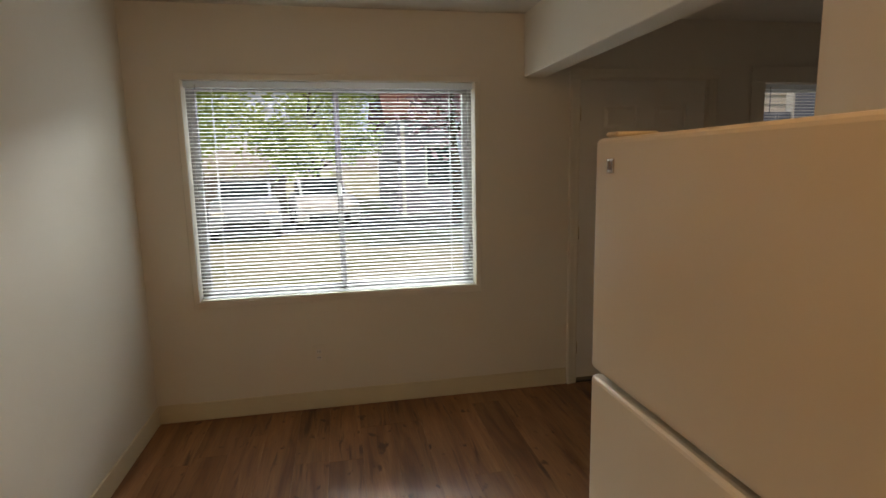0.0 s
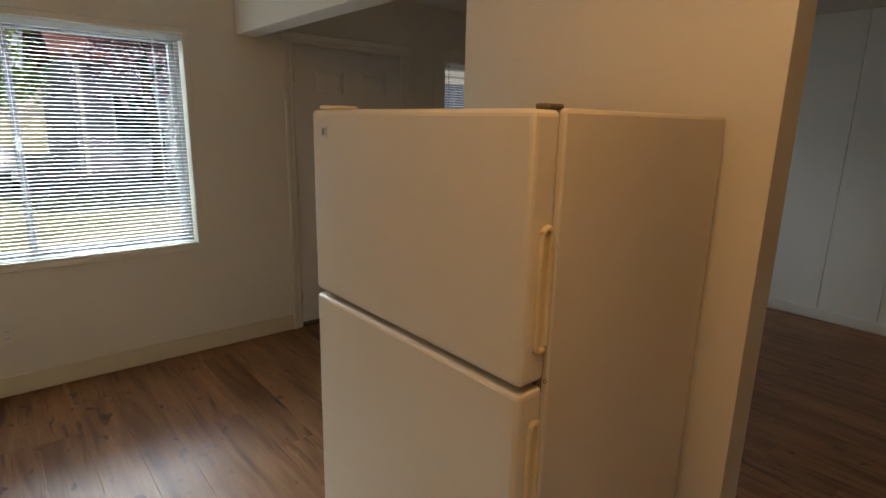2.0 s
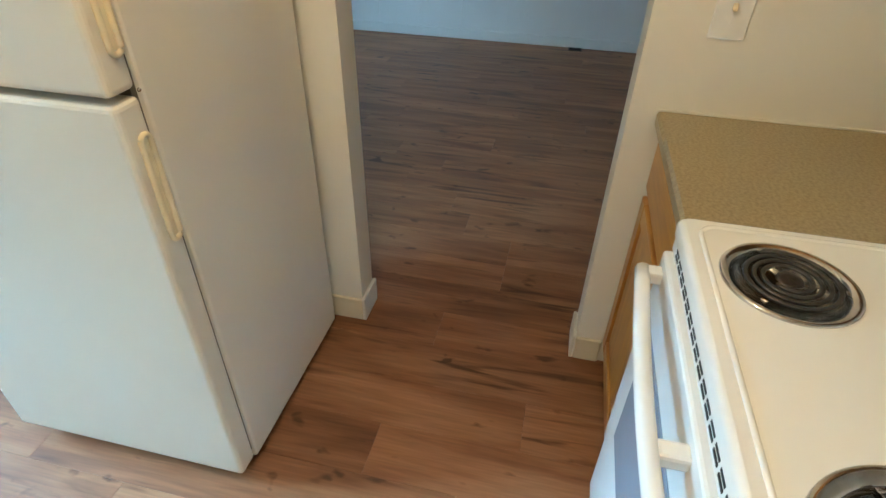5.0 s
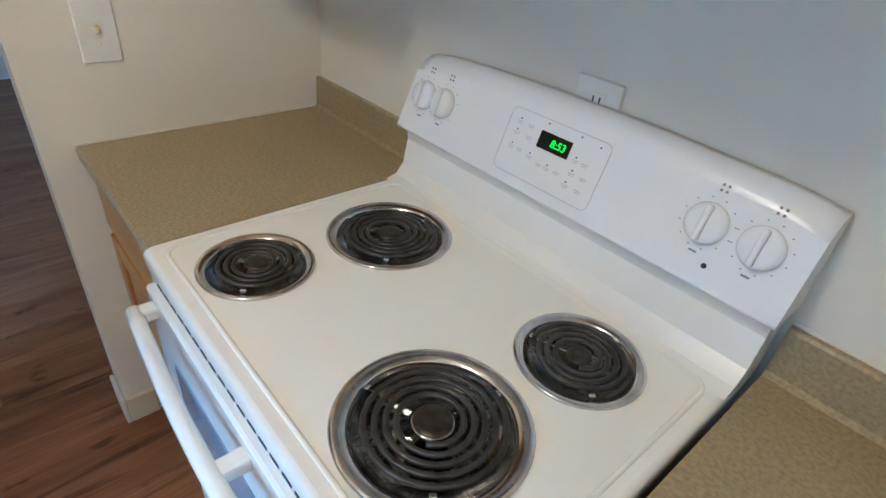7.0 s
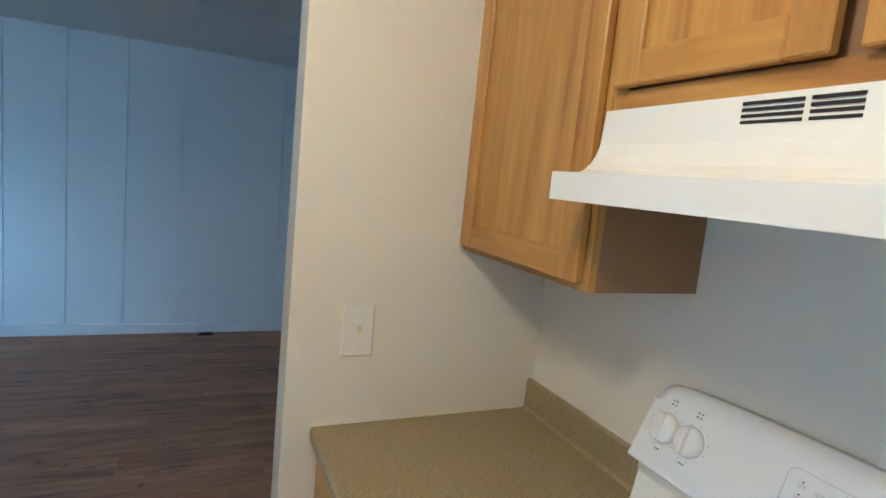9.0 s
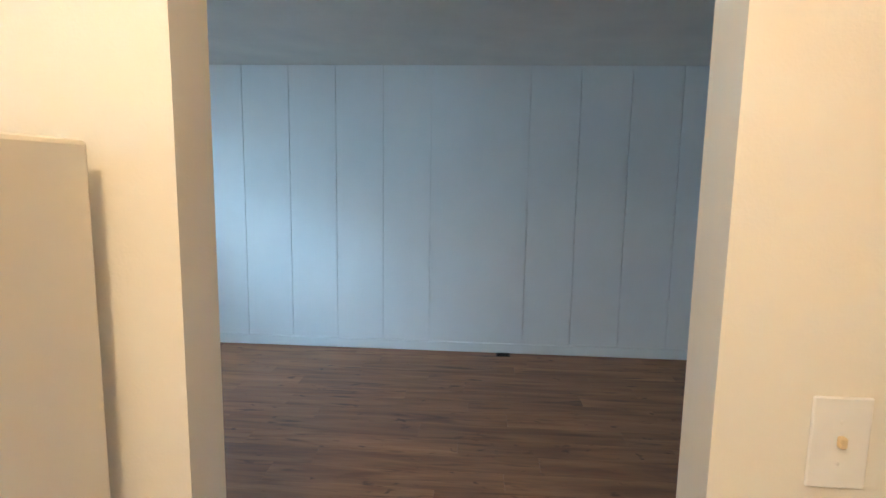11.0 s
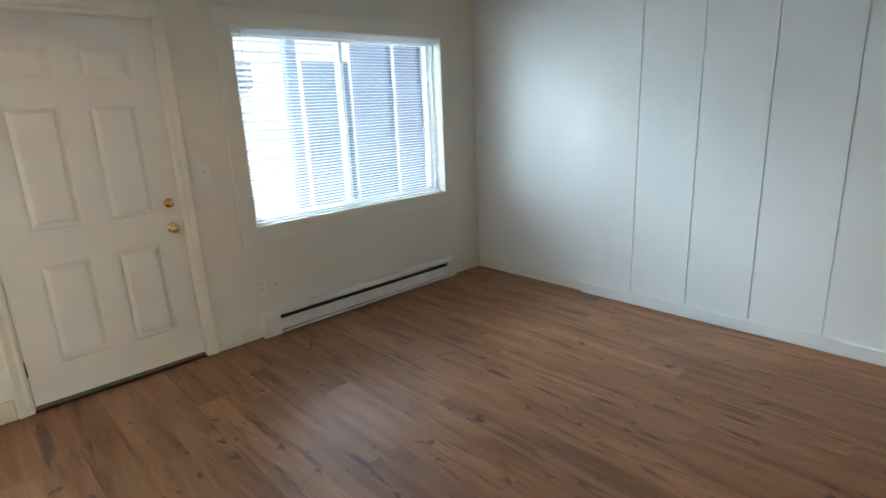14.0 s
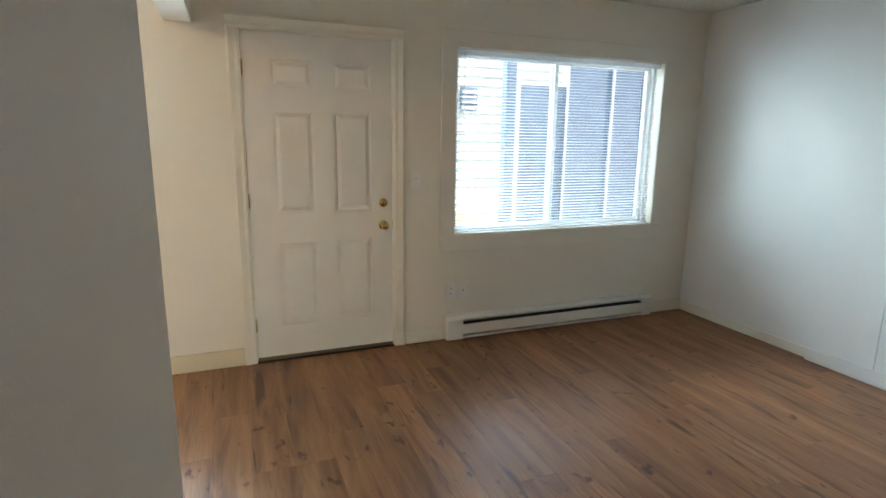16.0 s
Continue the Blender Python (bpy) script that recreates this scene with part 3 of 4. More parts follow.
def plate(name, wall, a, u, label, category, w=0.075, h=0.125, style="outlet", cover=None):
    put = frame_on(wall)
    p = thing(name, put(a, u, 0), label, category)
    part("cover", slab_on(wall, a - w / 2, a + w / 2, u - h / 2, u + h / 2, 0, 0.006, bevel=0.002), cover or M_PLATE, p)
    if style == "outlet":
        for dz in (-0.02, 0.02):
            r = part("receptacle", slab_on(wall, a - 0.016, a + 0.016, u + dz - 0.013, u + dz + 0.013, 0.0055, 0.008, bevel=0.001), M_PLATE, p)
            bm = slab_on(wall, a - 0.008, a - 0.005, u + dz - 0.004, u + dz + 0.006, 0.0075, 0.0084)
            merge(bm, slab_on(wall, a + 0.005, a + 0.008, u + dz - 0.004, u + dz + 0.006, 0.0075, 0.0084))
            part("slot", bm, M_HOLE, r)
    elif style == "switch":
        part("toggle", slab_on(wall, a - 0.005, a + 0.005, u - 0.004, u + 0.012, 0.0055, 0.016, bevel=0.002), M_HANDLE, p, "small ivory toggle")
        for dz in (-0.03, 0.03):
            c = put(a, u + dz, 0.0055)
            part("screw", lathe([(0.0005, 0), (0.003, 0), (0.0025, 0.0012), (0.0005, 0.0014)], c, tuple(Vector(put(0, 0, 1)) - Vector(put(0, 0, 0))), 10), M_PLATE, p)
    else:
        c = put(a, u, 0.0055)
        part("jack", lathe([(0.0005, 0), (0.007, 0), (0.006, 0.006), (0.003, 0.008), (0.0005, 0.008)], c, (0, -1, 0), 12), M_BRASS, p)
    return p


plate("light_switch", "partition", 0.549, 1.163, "white toggle switch plate on the cream partition", "switch", 0.08, 0.134, "switch")
plate("wall_outlet", "back", -0.925, 1.190, "white outlet plate half hidden behind the range", "outlet", 0.09, 0.11)
plate("wall_outlet", "front", -1.37, 0.355, "cream painted outlet plate under the dining window", "outlet", cover=M_WALL)
plate("wall_outlet", "front", 1.695, 0.36, "white outlet plate above the baseboard heater", "outlet")
plate("cable_jack", "front", 1.795, 0.36, "white cable jack plate above the baseboard heater", "outlet", style="jack")
plate("light_switch", "front", 1.43, 1.168, "white switch plate between door and window", "switch", 0.075, 0.12, "switch")


# ---- fridge ----
def fridge():
    x0, x1, y0, y1, top, gap = -0.713, -0.05, 1.582, 2.30, 1.565, 1.098
    f = thing("refrigerator", ((x0 + x1) / 2, (y0 + y1) / 2, 0), "almond top-freezer refrigerator against the cream partition", "refrigerator")
    part("cabinet", box(x0 + 0.075, x1, y0 + 0.004, y1 - 0.004, 0.025, top, bevel=0.008, seg=2), M_FRIDGE, f)
    part("gasket", box(x0 + 0.062, x0 + 0.076, y0 + 0.014, y1 - 0.014, 0.06, top - 0.012), M_GASKET, f, "dark door gasket")
    part("toe_grille", box(x0 + 0.06, x0 + 0.09, y0 + 0.02, y1 - 0.02, 0.012, 0.055, bevel=0.003), M_GASKET, f, "dark toe grille")
    for nm, lo, hi, h0, h1 in (("freezer_door", gap + 0.006, top - 0.004, 1.164, 1.377), ("fridge_door", 0.05, gap - 0.006, 0.815, 1.03)):
        d = part(nm, box(x0, x0 + 0.064, y0, y1, lo, hi, bevel=0.011, seg=3), M_FRIDGE, f)
        cx, r = x0 + 0.042, 0.012
        pts = []
        for k in range(13):
            ang = math.pi * k / 12
            pts.append((cx + r * math.cos(ang), y0 - 0.003, h1 - r + r * math.sin(ang)))
        for k in range(13):
            ang = math.pi + math.pi * k / 12
            pts.append((cx + r * math.cos(ang), y0 - 0.003, h0 + r + r * math.sin(ang)))
        h = part("handle", tube(pts, 0.0055, 8, closed=True), M_HANDLE, d, "yellowed recessed grip")
        part("grip_recess", box(cx - 0.010, cx + 0.010, y0 - 0.0015, y0 + 0.002, h0 + 0.008, h1 - 0.008), M_HANDLE, h)
    b = part("badge", box(x0 - 0.003, x0 + 0.001, 2.224, 2.246, 1.497, 1.523, bevel=0.001), M_CHROME, f, "small grey square badge")
    part("badge_mark", box(x0 - 0.0042, x0 - 0.003, 2.229, 2.241, 1.502, 1.518), M_PRINT, b)
    part("hinge_cover", box(x0 + 0.015, x0 + 0.10, y1 - 0.055, y1 - 0.012, top - 0.002, top + 0.007, bevel=0.003), M_FRIDGE, f)
    part("hinge_cover", box(x0 + 0.045, x0 + 0.085, y0 + 0.012, y0 + 0.042, top - 0.003, top + 0.006, bevel=0.003), M_GASKET, f, "dark metal hinge")
    part("mid_hinge", box(x0 + 0.02, x0 + 0.08, y1 - 0.05, y1 - 0.005, gap - 0.005, gap + 0.005), M_CHROME, f)
    part("door_screw", lathe([(0.0005, 0), (0.004, 0), (0.003, 0.003), (0.0005, 0.003)], (x0 + 0.07, y0 + 0.004, gap), (0, -1, 0), 10), M_CHROME, f)
    for x in (x0 + 0.11, x1 - 0.08):
        for y in (y0 + 0.06, y1 - 0.06):
            part("foot", lathe([(0.018, 0.0), (0.018, 0.02), (0.008, 0.026)], (x, y, 0.0), n=12), M_TYRE, f)


fridge()


# ---- range ----
RX0, RX1 = -1.322, -0.513
UP = Vector((0, -0.055, 0.155)).normalized()
OUT = Vector((0, 0.155, 0.055)).normalized()


def on_panel(x, u, o=0.0):
    """A place on the sloping control panel: x, the way up it, and out from it."""
    return Vector((x, 0.1004, 1.0355)) + UP * u + OUT * o


def panel_slab(x0, x1, u0, u1, o0, o1, bevel=0.0):
    bm = box(x0, x1, 0, 1, 0, 1)
    for v in bm.verts:
        v.co = on_panel(v.co.x, u0 + v.co.z * (u1 - u0), o0 + v.co.y * (o1 - o0))
    if bevel:
        bmesh.ops.bevel(bm, geom=bm.edges[:], offset=bevel, segments=2, affect="EDGES", profile=0.5)
    return bm


def spiral(cx, cy, z, r0, r1, turns):
    n = int(turns * 26)
    pts = []
    for i in range(n + 1):
        a = 2 * math.pi * turns * i / n
        r = r0 + (r1 - r0) * i / n
        pts.append((cx + r * math.cos(a + 2.2), cy + r * math.sin(a + 2.2), z))
    return pts


def burner(parent, cx, cy, r, turns):
    """A drip pan sunk through the cooktop, with its coil, the coil's arms and clips, and the centre cap."""
    z = 0.9150
    pan = [(r * 0.99, -0.001), (r, 0.002), (r * 0.985, 0.0045), (r * 0.94, 0.0045), (r * 0.845, 0.0020), (r * 0.82, -0.002), (r * 0.805, -0.010)]
    b = part("burner", lathe(pan, (cx, cy, z), close=False, n=56), M_CHROME, parent, "chrome drip pan ring")
    part("drip_bowl", lathe([(r * 0.805, -0.010), (r * 0.73, -0.021), (r * 0.55, -0.028), (r * 0.3, -0.030), (0.001, -0.030)], (cx, cy, z), close=False, n=48), M_DARKCHROME, b, "sooty chrome drip bowl with dark reflections in its colour")
    wire = 0.0042 if r > 0.11 else 0.0037
    path = spiral(cx, cy, z + 0.0055, r * 0.27, r * 0.735, turns)
    end = Vector(path[-1])
    out = (end - Vector((cx, cy, end.z))).normalized()
    path += [tuple(end + out * 0.004 + Vector((0, 0, -0.006))), tuple(end + out * 0.006 + Vector((0, 0, -0.018)))]
    coil = tube(path, wire, 8)
    for v in coil.verts:
        v.co.z = min(v.co.z, z + 0.0055 + wire * 0.6)
    part("coil", coil, M_COIL, b, "black spiral heating coil")
    for k in range(3):
        a = 2 * math.pi * k / 3 + 0.35
        c, s = math.cos(a), math.sin(a)
        arm = box(r * 0.15, r * 0.80, -0.0012, 0.0012, z - 0.007, z + 0.0022)
        box(r * 0.75, r * 0.80, -0.005, 0.005, z + 0.0005, z + 0.0065, bevel=0.001, bm=arm)
        for v in arm.verts:
            v.co = Vector((cx + v.co.x * c - v.co.y * s, cy + v.co.x * s + v.co.y * c, v.co.z))
        part("coil_support", arm, M_CHROME, b, "chrome arm with a bright clip")
    if r > 0.124:
        part("trim_ring", lathe([(r * 0.155, -0.004), (r * 0.225, 0.0015), (r * 0.235, 0.004), (r * 0.20, 0.0052)], (cx, cy, z), close=False, n=32), M_DARKCHROME, b)
    part("hub", lathe([(r * 0.20, 0.0042), (r * 0.19, 0.0064), (r * 0.12, 0.0058), (0.001, 0.0056)], (cx, cy, z), close=False, n=28), M_HUB, b, "scorched round centre cap")


BURNERS = ((-0.672, 0.521, 0.098, 3.7), (-0.714, 0.271, 0.121, 4.4), (-1.106, 0.490, 0.130, 4.4), (-1.145, 0.239, 0.099, 3.7))


def cooktop_mesh(z):
    """A pressed steel top with rolled edges and a round opening for each drip pan."""
    bm = bmesh.new()

    def outline(inset, h, rad=0.016):
        x0, x1, y0, y1 = RX0 + inset, RX1 - inset, 0.02 + inset, 0.660 - inset
        loop = []
        for cx, cy, a0 in ((x1 - rad, y1 - rad, 0), (x0 + rad, y1 - rad, 90), (x0 + rad, y0 + rad, 180), (x1 - rad, y0 + rad, 270)):
            for k in range(6):
                a = radians(a0 + 18 * k)
                loop.append(bm.verts.new((cx + rad * math.cos(a), cy + rad * math.sin(a), h)))
        return loop

    rings = [outline(0.0, z - 0.031), outline(0.0, z - 0.010), outline(0.002, z - 0.005), outline(0.005, z - 0.0018), outline(0.010, z)]
    for a, b in zip(rings, rings[1:]):
        for i in range(len(a)):
            bm.faces.new((a[i], a[(i + 1) % len(a)], b[(i + 1) % len(b)], b[i])).smooth = True
    edges = [bm.edges.get((rings[-1][i], rings[-1][(i + 1) % len(rings[-1])])) for i in range(len(rings[-1]))]
    for cx, cy, r, _ in BURNERS:
        loop = [bm.verts.new((cx + r * 0.965 * math.cos(2 * math.pi * k / 40), cy + r * 0.965 * math.sin(2 * math.pi * k / 40), z)) for k in range(40)]
        edges += [bm.edges.new((loop[k], loop[(k + 1) % 40])) for k in range(40)]
    bmesh.ops.triangle_fill(bm, use_beauty=True, use_dissolve=False, edges=edges, normal=(0, 0, 1))
    return bm


def kitchen_range():
    g = thing("kitchen_range", ((RX0 + RX1) / 2, 0.35, 0), "white freestanding electric coil range against the back wall", "range")
    part("body", box(RX0 + 0.004, RX1 - 0.004, 0.03, 0.635, 0.02, 0.872), M_ENAMEL, g)
    cook = part("cooktop", cooktop_mesh(0.9145), M_ENAMEL, g)
    inset = 0.028
    loop = []
    for cx, cy, a0 in ((RX1 - inset - 0.03, 0.630 - 0.03, 0), (RX0 + inset + 0.03, 0.630 - 0.03, 90), (RX0 + inset + 0.03, 0.125 + 0.03, 180), (RX1 - inset - 0.03, 0.125 + 0.03, 270)):
        for k in range(7):
            a = radians(a0 + 15 * k)
            loop.append((cx + 0.03 * math.cos(a), cy + 0.03 * math.sin(a), 0.9135))
    part("cooktop_rim", tube(loop, 0.0045, 8, closed=True), M_ENAMEL, cook)
    for cx, cy, r, turns in BURNERS:
        burner(g, cx, cy, r, turns)
    riser = extrude_profile([(0.022, 0.90), (0.135, 0.9146), (0.108, 0.921), (0.088, 0.945), (0.078, 1.0), (0.082, 1.034), (0.022, 1.034)], RX0 + 0.001, RX1 - 0.001, "x")
    part("backguard_riser", riser, M_ENAMEL, g)
    pan, rows = bmesh.new(), []
    for i in range(33):
        t = i / 16 - 1
        x = RX0 - 0.006 + (RX1 + 0.018 - RX0) * i / 32
        drop = 0.014 * t * t + 0.005 * max(0.0, abs(t) - 0.86) / 0.14
        prof = [(0.006, 1.03), (0.098, 1.03), (0.1012, 1.033), (0.1004, 1.0365), (0.052 + 0.353 * drop, 1.173 - drop), (0.046, 1.186 - drop), (0.036, 1.195 - drop), (0.022, 1.200 - drop), (0.006, 1.200 - drop)]
        lean = 0.03 * max(0.0, t - 0.5)
        rows.append([pan.verts.new((x - lean * (b - 1.03) / 0.16, a, b)) for a, b in prof])
    for a, b in zip(rows, rows[1:]):
        for k in range(9):
            pan.faces.new((a[k], a[(k + 1) % 9], b[(k + 1) % 9], b[k])).smooth = k in (1, 2, 4, 5, 6, 7)
    pan.faces.new(rows[0]), pan.faces.new(rows[-1][::-1])
    panel = part("control_panel", pan, M_PANEL, g)
    for x in (-0.560, -0.619, -1.188, -1.265):
        u = 0.082 if x > -0.7 else 0.086
        k = part("knob", lathe([(0.030, 0.0), (0.0305, 0.003), (0.029, 0.010), (0.0265, 0.0145), (0.020, 0.017), (0.001, 0.018)], on_panel(x, u), OUT, 32), M_PANEL, panel)
        part("knob_grip", panel_slab(x - 0.0045, x + 0.0045, u - 0.027, u + 0.027, 0.010, 0.027, bevel=0.0035), M_PANEL, k)
        bm = bmesh.new()
        for i in range(12):
            a = radians(30 * i + 15)
            cx, cu = x + 0.038 * math.cos(a), u + 0.038 * math.sin(a)
            merge(bm, panel_slab(cx - 0.0012, cx + 0.0012, cu - 0.0008, cu + 0.0008, 0.0, 0.0006))
        part("dial_marks", bm, M_PRINT, k)
        bm = bmesh.new()
        for i, (dx, du) in enumerate(((-0.004, 0), (0.004, 0), (-0.004, 0.008), (0.004, 0.008))):
            merge(bm, lathe([(0.0022, 0), (0.0022, 0.0007), (0.0005, 0.0007)], on_panel(x + dx, u + 0.049 + du), OUT, 10))
        part("burner_symbol", bm, M_PRINT, k)
        part("off_word", panel_slab(x - 0.006, x + 0.006, u - 0.045, u - 0.042, 0.0, 0.0006), M_PRINT, k)
    part("indicator", lathe([(0.004, 0), (0.004, 0.001), (0.0005, 0.0012)], on_panel(-1.212, 0.03), OUT, 12), M_INK, panel)
    rim = []
    for cx, cu, a0 in ((-1.008 + 0.012, 0.122, 90), (-1.008 + 0.012, 0.030, 180), (-0.793 - 0.012, 0.030, 270), (-0.793 - 0.012, 0.122, 0)):
        for i in range(5):
            a = radians(a0 + 22.5 * i)
            rim.append(on_panel(cx + 0.012 * math.cos(a), cu + 0.012 * math.sin(a), 0.0004))
    part("keypad_outline", tube(rim, 0.0006, 5, closed=True), M_FAINT, panel, "thin grey keypad outline")
    lcd = part("display", panel_slab(-0.937, -0.869, 0.083, 0.113, 0.0, 0.0015), M_LCD, panel, "black clock display")
    keys = [(-0.818, 0.112), (-0.844, 0.112), (-0.818, 0.092), (-0.848, 0.092), (-0.818, 0.066), (-0.838, 0.066), (-0.863, 0.062), (-0.888, 0.056), (-0.906, 0.056), (-0.928, 0.056), (-0.953, 0.088), (-0.973, 0.088), (-0.956, 0.066), (-0.98, 0.066), (-0.953, 0.044), (-0.98, 0.044)]
    for x, u in keys:
        bm = panel_slab(x - 0.007, x + 0.007, u - 0.0007, u + 0.0007, 0, 0.0005)
        merge(bm, panel_slab(x - 0.005, x + 0.005, u - 0.0042, u - 0.0028, 0, 0.0005))
        part("key_caption", bm, M_FAINT, panel, "grey keypad lettering")
    for x, u in keys[::2] + [(-0.988, 0.118), (-0.878, 0.122), (-0.948, 0.122)]:
        part("key_light", panel_slab(x - 0.0016, x + 0.0016, u + 0.004, u + 0.0065, 0, 0.0006), M_INK, panel)
    cu = bpy.data.curves.new("digits", "FONT")
    cu.body, cu.size, cu.align_x, cu.align_y, cu.shear, cu.extrude = "8:53", 0.019, "CENTER", "CENTER", 0.12, 0.0003
    tmp = new("digits", cu)
    bpy.context.view_layer.update()
    me = bpy.data.meshes.new_from_object(tmp.evaluated_get(bpy.context.evaluated_depsgraph_get()))
    bpy.data.objects.remove(tmp)
    bm = bmesh.new()
    bm.from_mesh(me)
    for v in bm.verts:
        v.co = on_panel(-0.912 - v.co.x, 0.097 + v.co.y, 0.0021 + v.co.z)
    part("clock_digits", bm, M_GREEN, lcd, "glowing green digits 8:53")
    # oven front
    part("vent_trim", box(RX0 + 0.006, RX1 - 0.006, 0.634, 0.655, 0.845, 0.884, bevel=0.004), M_ENAMEL, g)
    door = part("oven_door", box(RX0 + 0.006, RX1 - 0.006, 0.636, 0.668, 0.275, 0.842, bevel=0.006, seg=2), M_ENAMEL, g)
    part("oven_window", box(RX0 + 0.10, RX1 - 0.10, 0.6675, 0.6705, 0.40, 0.72, bevel=0.001), M_OVENGLASS, door, "oven glass with a pale blue reflection in its colour")
    hz = 0.80
    pts = [(RX0 + 0.035 + (RX1 - RX0 - 0.07) * i / 16, 0.700 + 0.018 * math.sin(math.pi * i / 16), hz + 0.012) for i in range(17)]
    h = part("oven_handle", tube(pts, 0.014, 10), M_ENAMEL, door)
    for i, x in enumerate((RX0 + 0.045, (RX0 + RX1) / 2 - 0.02, RX1 - 0.045)):
        part("handle_bracket", box(x - 0.015, x + 0.015, 0.664, 0.71, hz - 0.004, hz + 0.022, bevel=0.006, seg=2), M_ENAMEL, h)
    # No openings here: black strips painted as the shaded vent slots.
    for i in range(22):
        x = RX0 + 0.06 + i * (RX1 - RX0 - 0.12) / 21
        for z in (0.858, 0.868):
            part("vent_slot", box(x - 0.012, x + 0.012, 0.6545, 0.6562, z, z + 0.005), M_HOLE, g)
    part("storage_drawer", box(RX0 + 0.006, RX1 - 0.006, 0.636, 0.664, 0.06, 0.268, bevel=0.006, seg=2), M_ENAMEL, g)
    g.location.z += 0.006
    part("plinth", box(RX0 + 0.03, RX1 - 0.03, 0.06, 0.60, -0.006, 0.025), M_HOLE, g, "dark recessed plinth")


kitchen_range()


# ---- counters and cabinets ----
def oak_door(x0, x1, z0, z1, y, parent, w=0.055):
    """A face of stiles and rails round a flat recessed panel."""
    d = part("door", box(x0, x0 + w, y, y + 0.02, z0, z1, bevel=0.003), M_OAK, parent)
    part("stile", box(x1 - w, x1, y, y + 0.02, z0, z1, bevel=0.003), M_OAK, d)
    part("rail", box(x0 + w, x1 - w, y, y + 0.0195, z0, z0 + w, bevel=0.003), M_OAKX, d)
    part("rail", box(x0 + w, x1 - w, y, y + 0.0195, z1 - w, z1, bevel=0.003), M_OAKX, d)
    bm = box(x0 + w - 0.002, x1 - w + 0.002, y + 0.001, y + 0.011, z0 + w - 0.002, z1 - w + 0.002)
    part("panel", bm, M_OAK, d)
    return d


def upper(x0, x1, z0, z1, doors, label):
    c = thing("wall_cabinet", ((x0 + x1) / 2, 0.15, z0), label, "cabinet", "upper kitchen cabinets")
    part("carcass", box(x0, x1, 0.0, 0.258, z0, z1, bevel=0.001), M_OAKSIDE, c, "brown laminate sides")
    part("face_stile", box(x0, x0 + 0.035, 0.258, 0.277, z0, z1, bevel=0.001), M_OAK, c)
    part("face_stile", box(x1 - 0.035, x1, 0.258, 0.277, z0, z1, bevel=0.001), M_OAK, c)
    part("face_rail", box(x0 + 0.035, x1 - 0.035, 0.258, 0.277, z0, z0 + 0.035), M_OAKX, c)
    part("face_rail", box(x0 + 0.035, x1 - 0.035, 0.258, 0.277, z1 - 0.035, z1), M_OAKX, c)
    n, m = doors, 0.015
    step = (x1 - x0) / n
    for i in range(n):
        oak_door(x0 + i * step + m, x0 + (i + 1) * step - m, z0 + (0.038 if doors > 1 else m), z1 - m, 0.278, c)


upper(-0.520, -0.004, 1.380, 2.13, 1, "honey oak wall cabinet hung above the small counter")
upper(-1.285, -0.523, 1.701, 2.13, 2, "honey oak wall cabinet hung above the range hood")


def base_cabinet(x0, x1, doors, label):
    c = thing("base_cabinet", ((x0 + x1) / 2, 0.3, 0), label, "cabinet", "base kitchen cabinets")
    part("carcass", box(x0, x1, 0.01, 0.598, 0.0, 0.873), M_OAKSIDE, c)
    part("face_frame", box(x0, x1, 0.598, 0.615, 0.09, 0.873, bevel=0.001), M_OAK, c)
    step = (x1 - x0) / doors
    for i in range(doors):
        a, b = x0 + i * step + 0.02, x0 + (i + 1) * step - 0.02
        oak_door(a, b, 0.12, 0.685, 0.616, c)
        part("drawer_front", box(a, b, 0.616, 0.635, 0.71, 0.845, bevel=0.004), M_OAKX, c)


base_cabinet(-0.502, -0.006, 1, "honey oak base cabinet between range and partition")
base_cabinet(LEFT + 0.003, -1.335, 2, "honey oak base cabinet beside the range")


def countertop(x0, x1, label):
    t = thing("countertop", ((x0 + x1) / 2, 0.32, 0.874), label, "countertop")
    part("slab", extrude_profile([(0.003, 0.874), (0.636, 0.874), (0.650, 0.878), (0.652, 0.905), (0.646, 0.9135), (0.630, 0.9145), (0.003, 0.9145)], x0, x1, "x"), M_COUNTER, t)
    part("backsplash", extrude_profile([(0.001, 0.914), (0.030, 0.914), (0.021, 0.922), (0.0195, 0.997), (0.016, 1.002), (0.001, 1.002)], x0, x1, "x"), M_COUNTER, t)
    part("caulk_line", box(x0, x1, 0.0008, 0.006, 1.0015, 1.006, bevel=0.001), M_TRIM, t, "white caulk bead")


countertop(-0.509, -0.002, "tan speckled laminate counter between range and partition")
countertop(LEFT + 0.002, -1.332, "tan speckled laminate counter beside the range")
structure("trim_counter_caulk", box(-0.006, -0.0005, 0.02, 0.652, 0.9145, 0.920, bevel=0.001), M_TRIM, "white caulk bead between counter and partition", "trim")
structure("trim_cabinet_caulk", box(-0.0055, -0.0005, 0.278, 0.290, 1.380, 2.13), M_TRIM, "white caulk bead beside the wall cabinet", "trim")


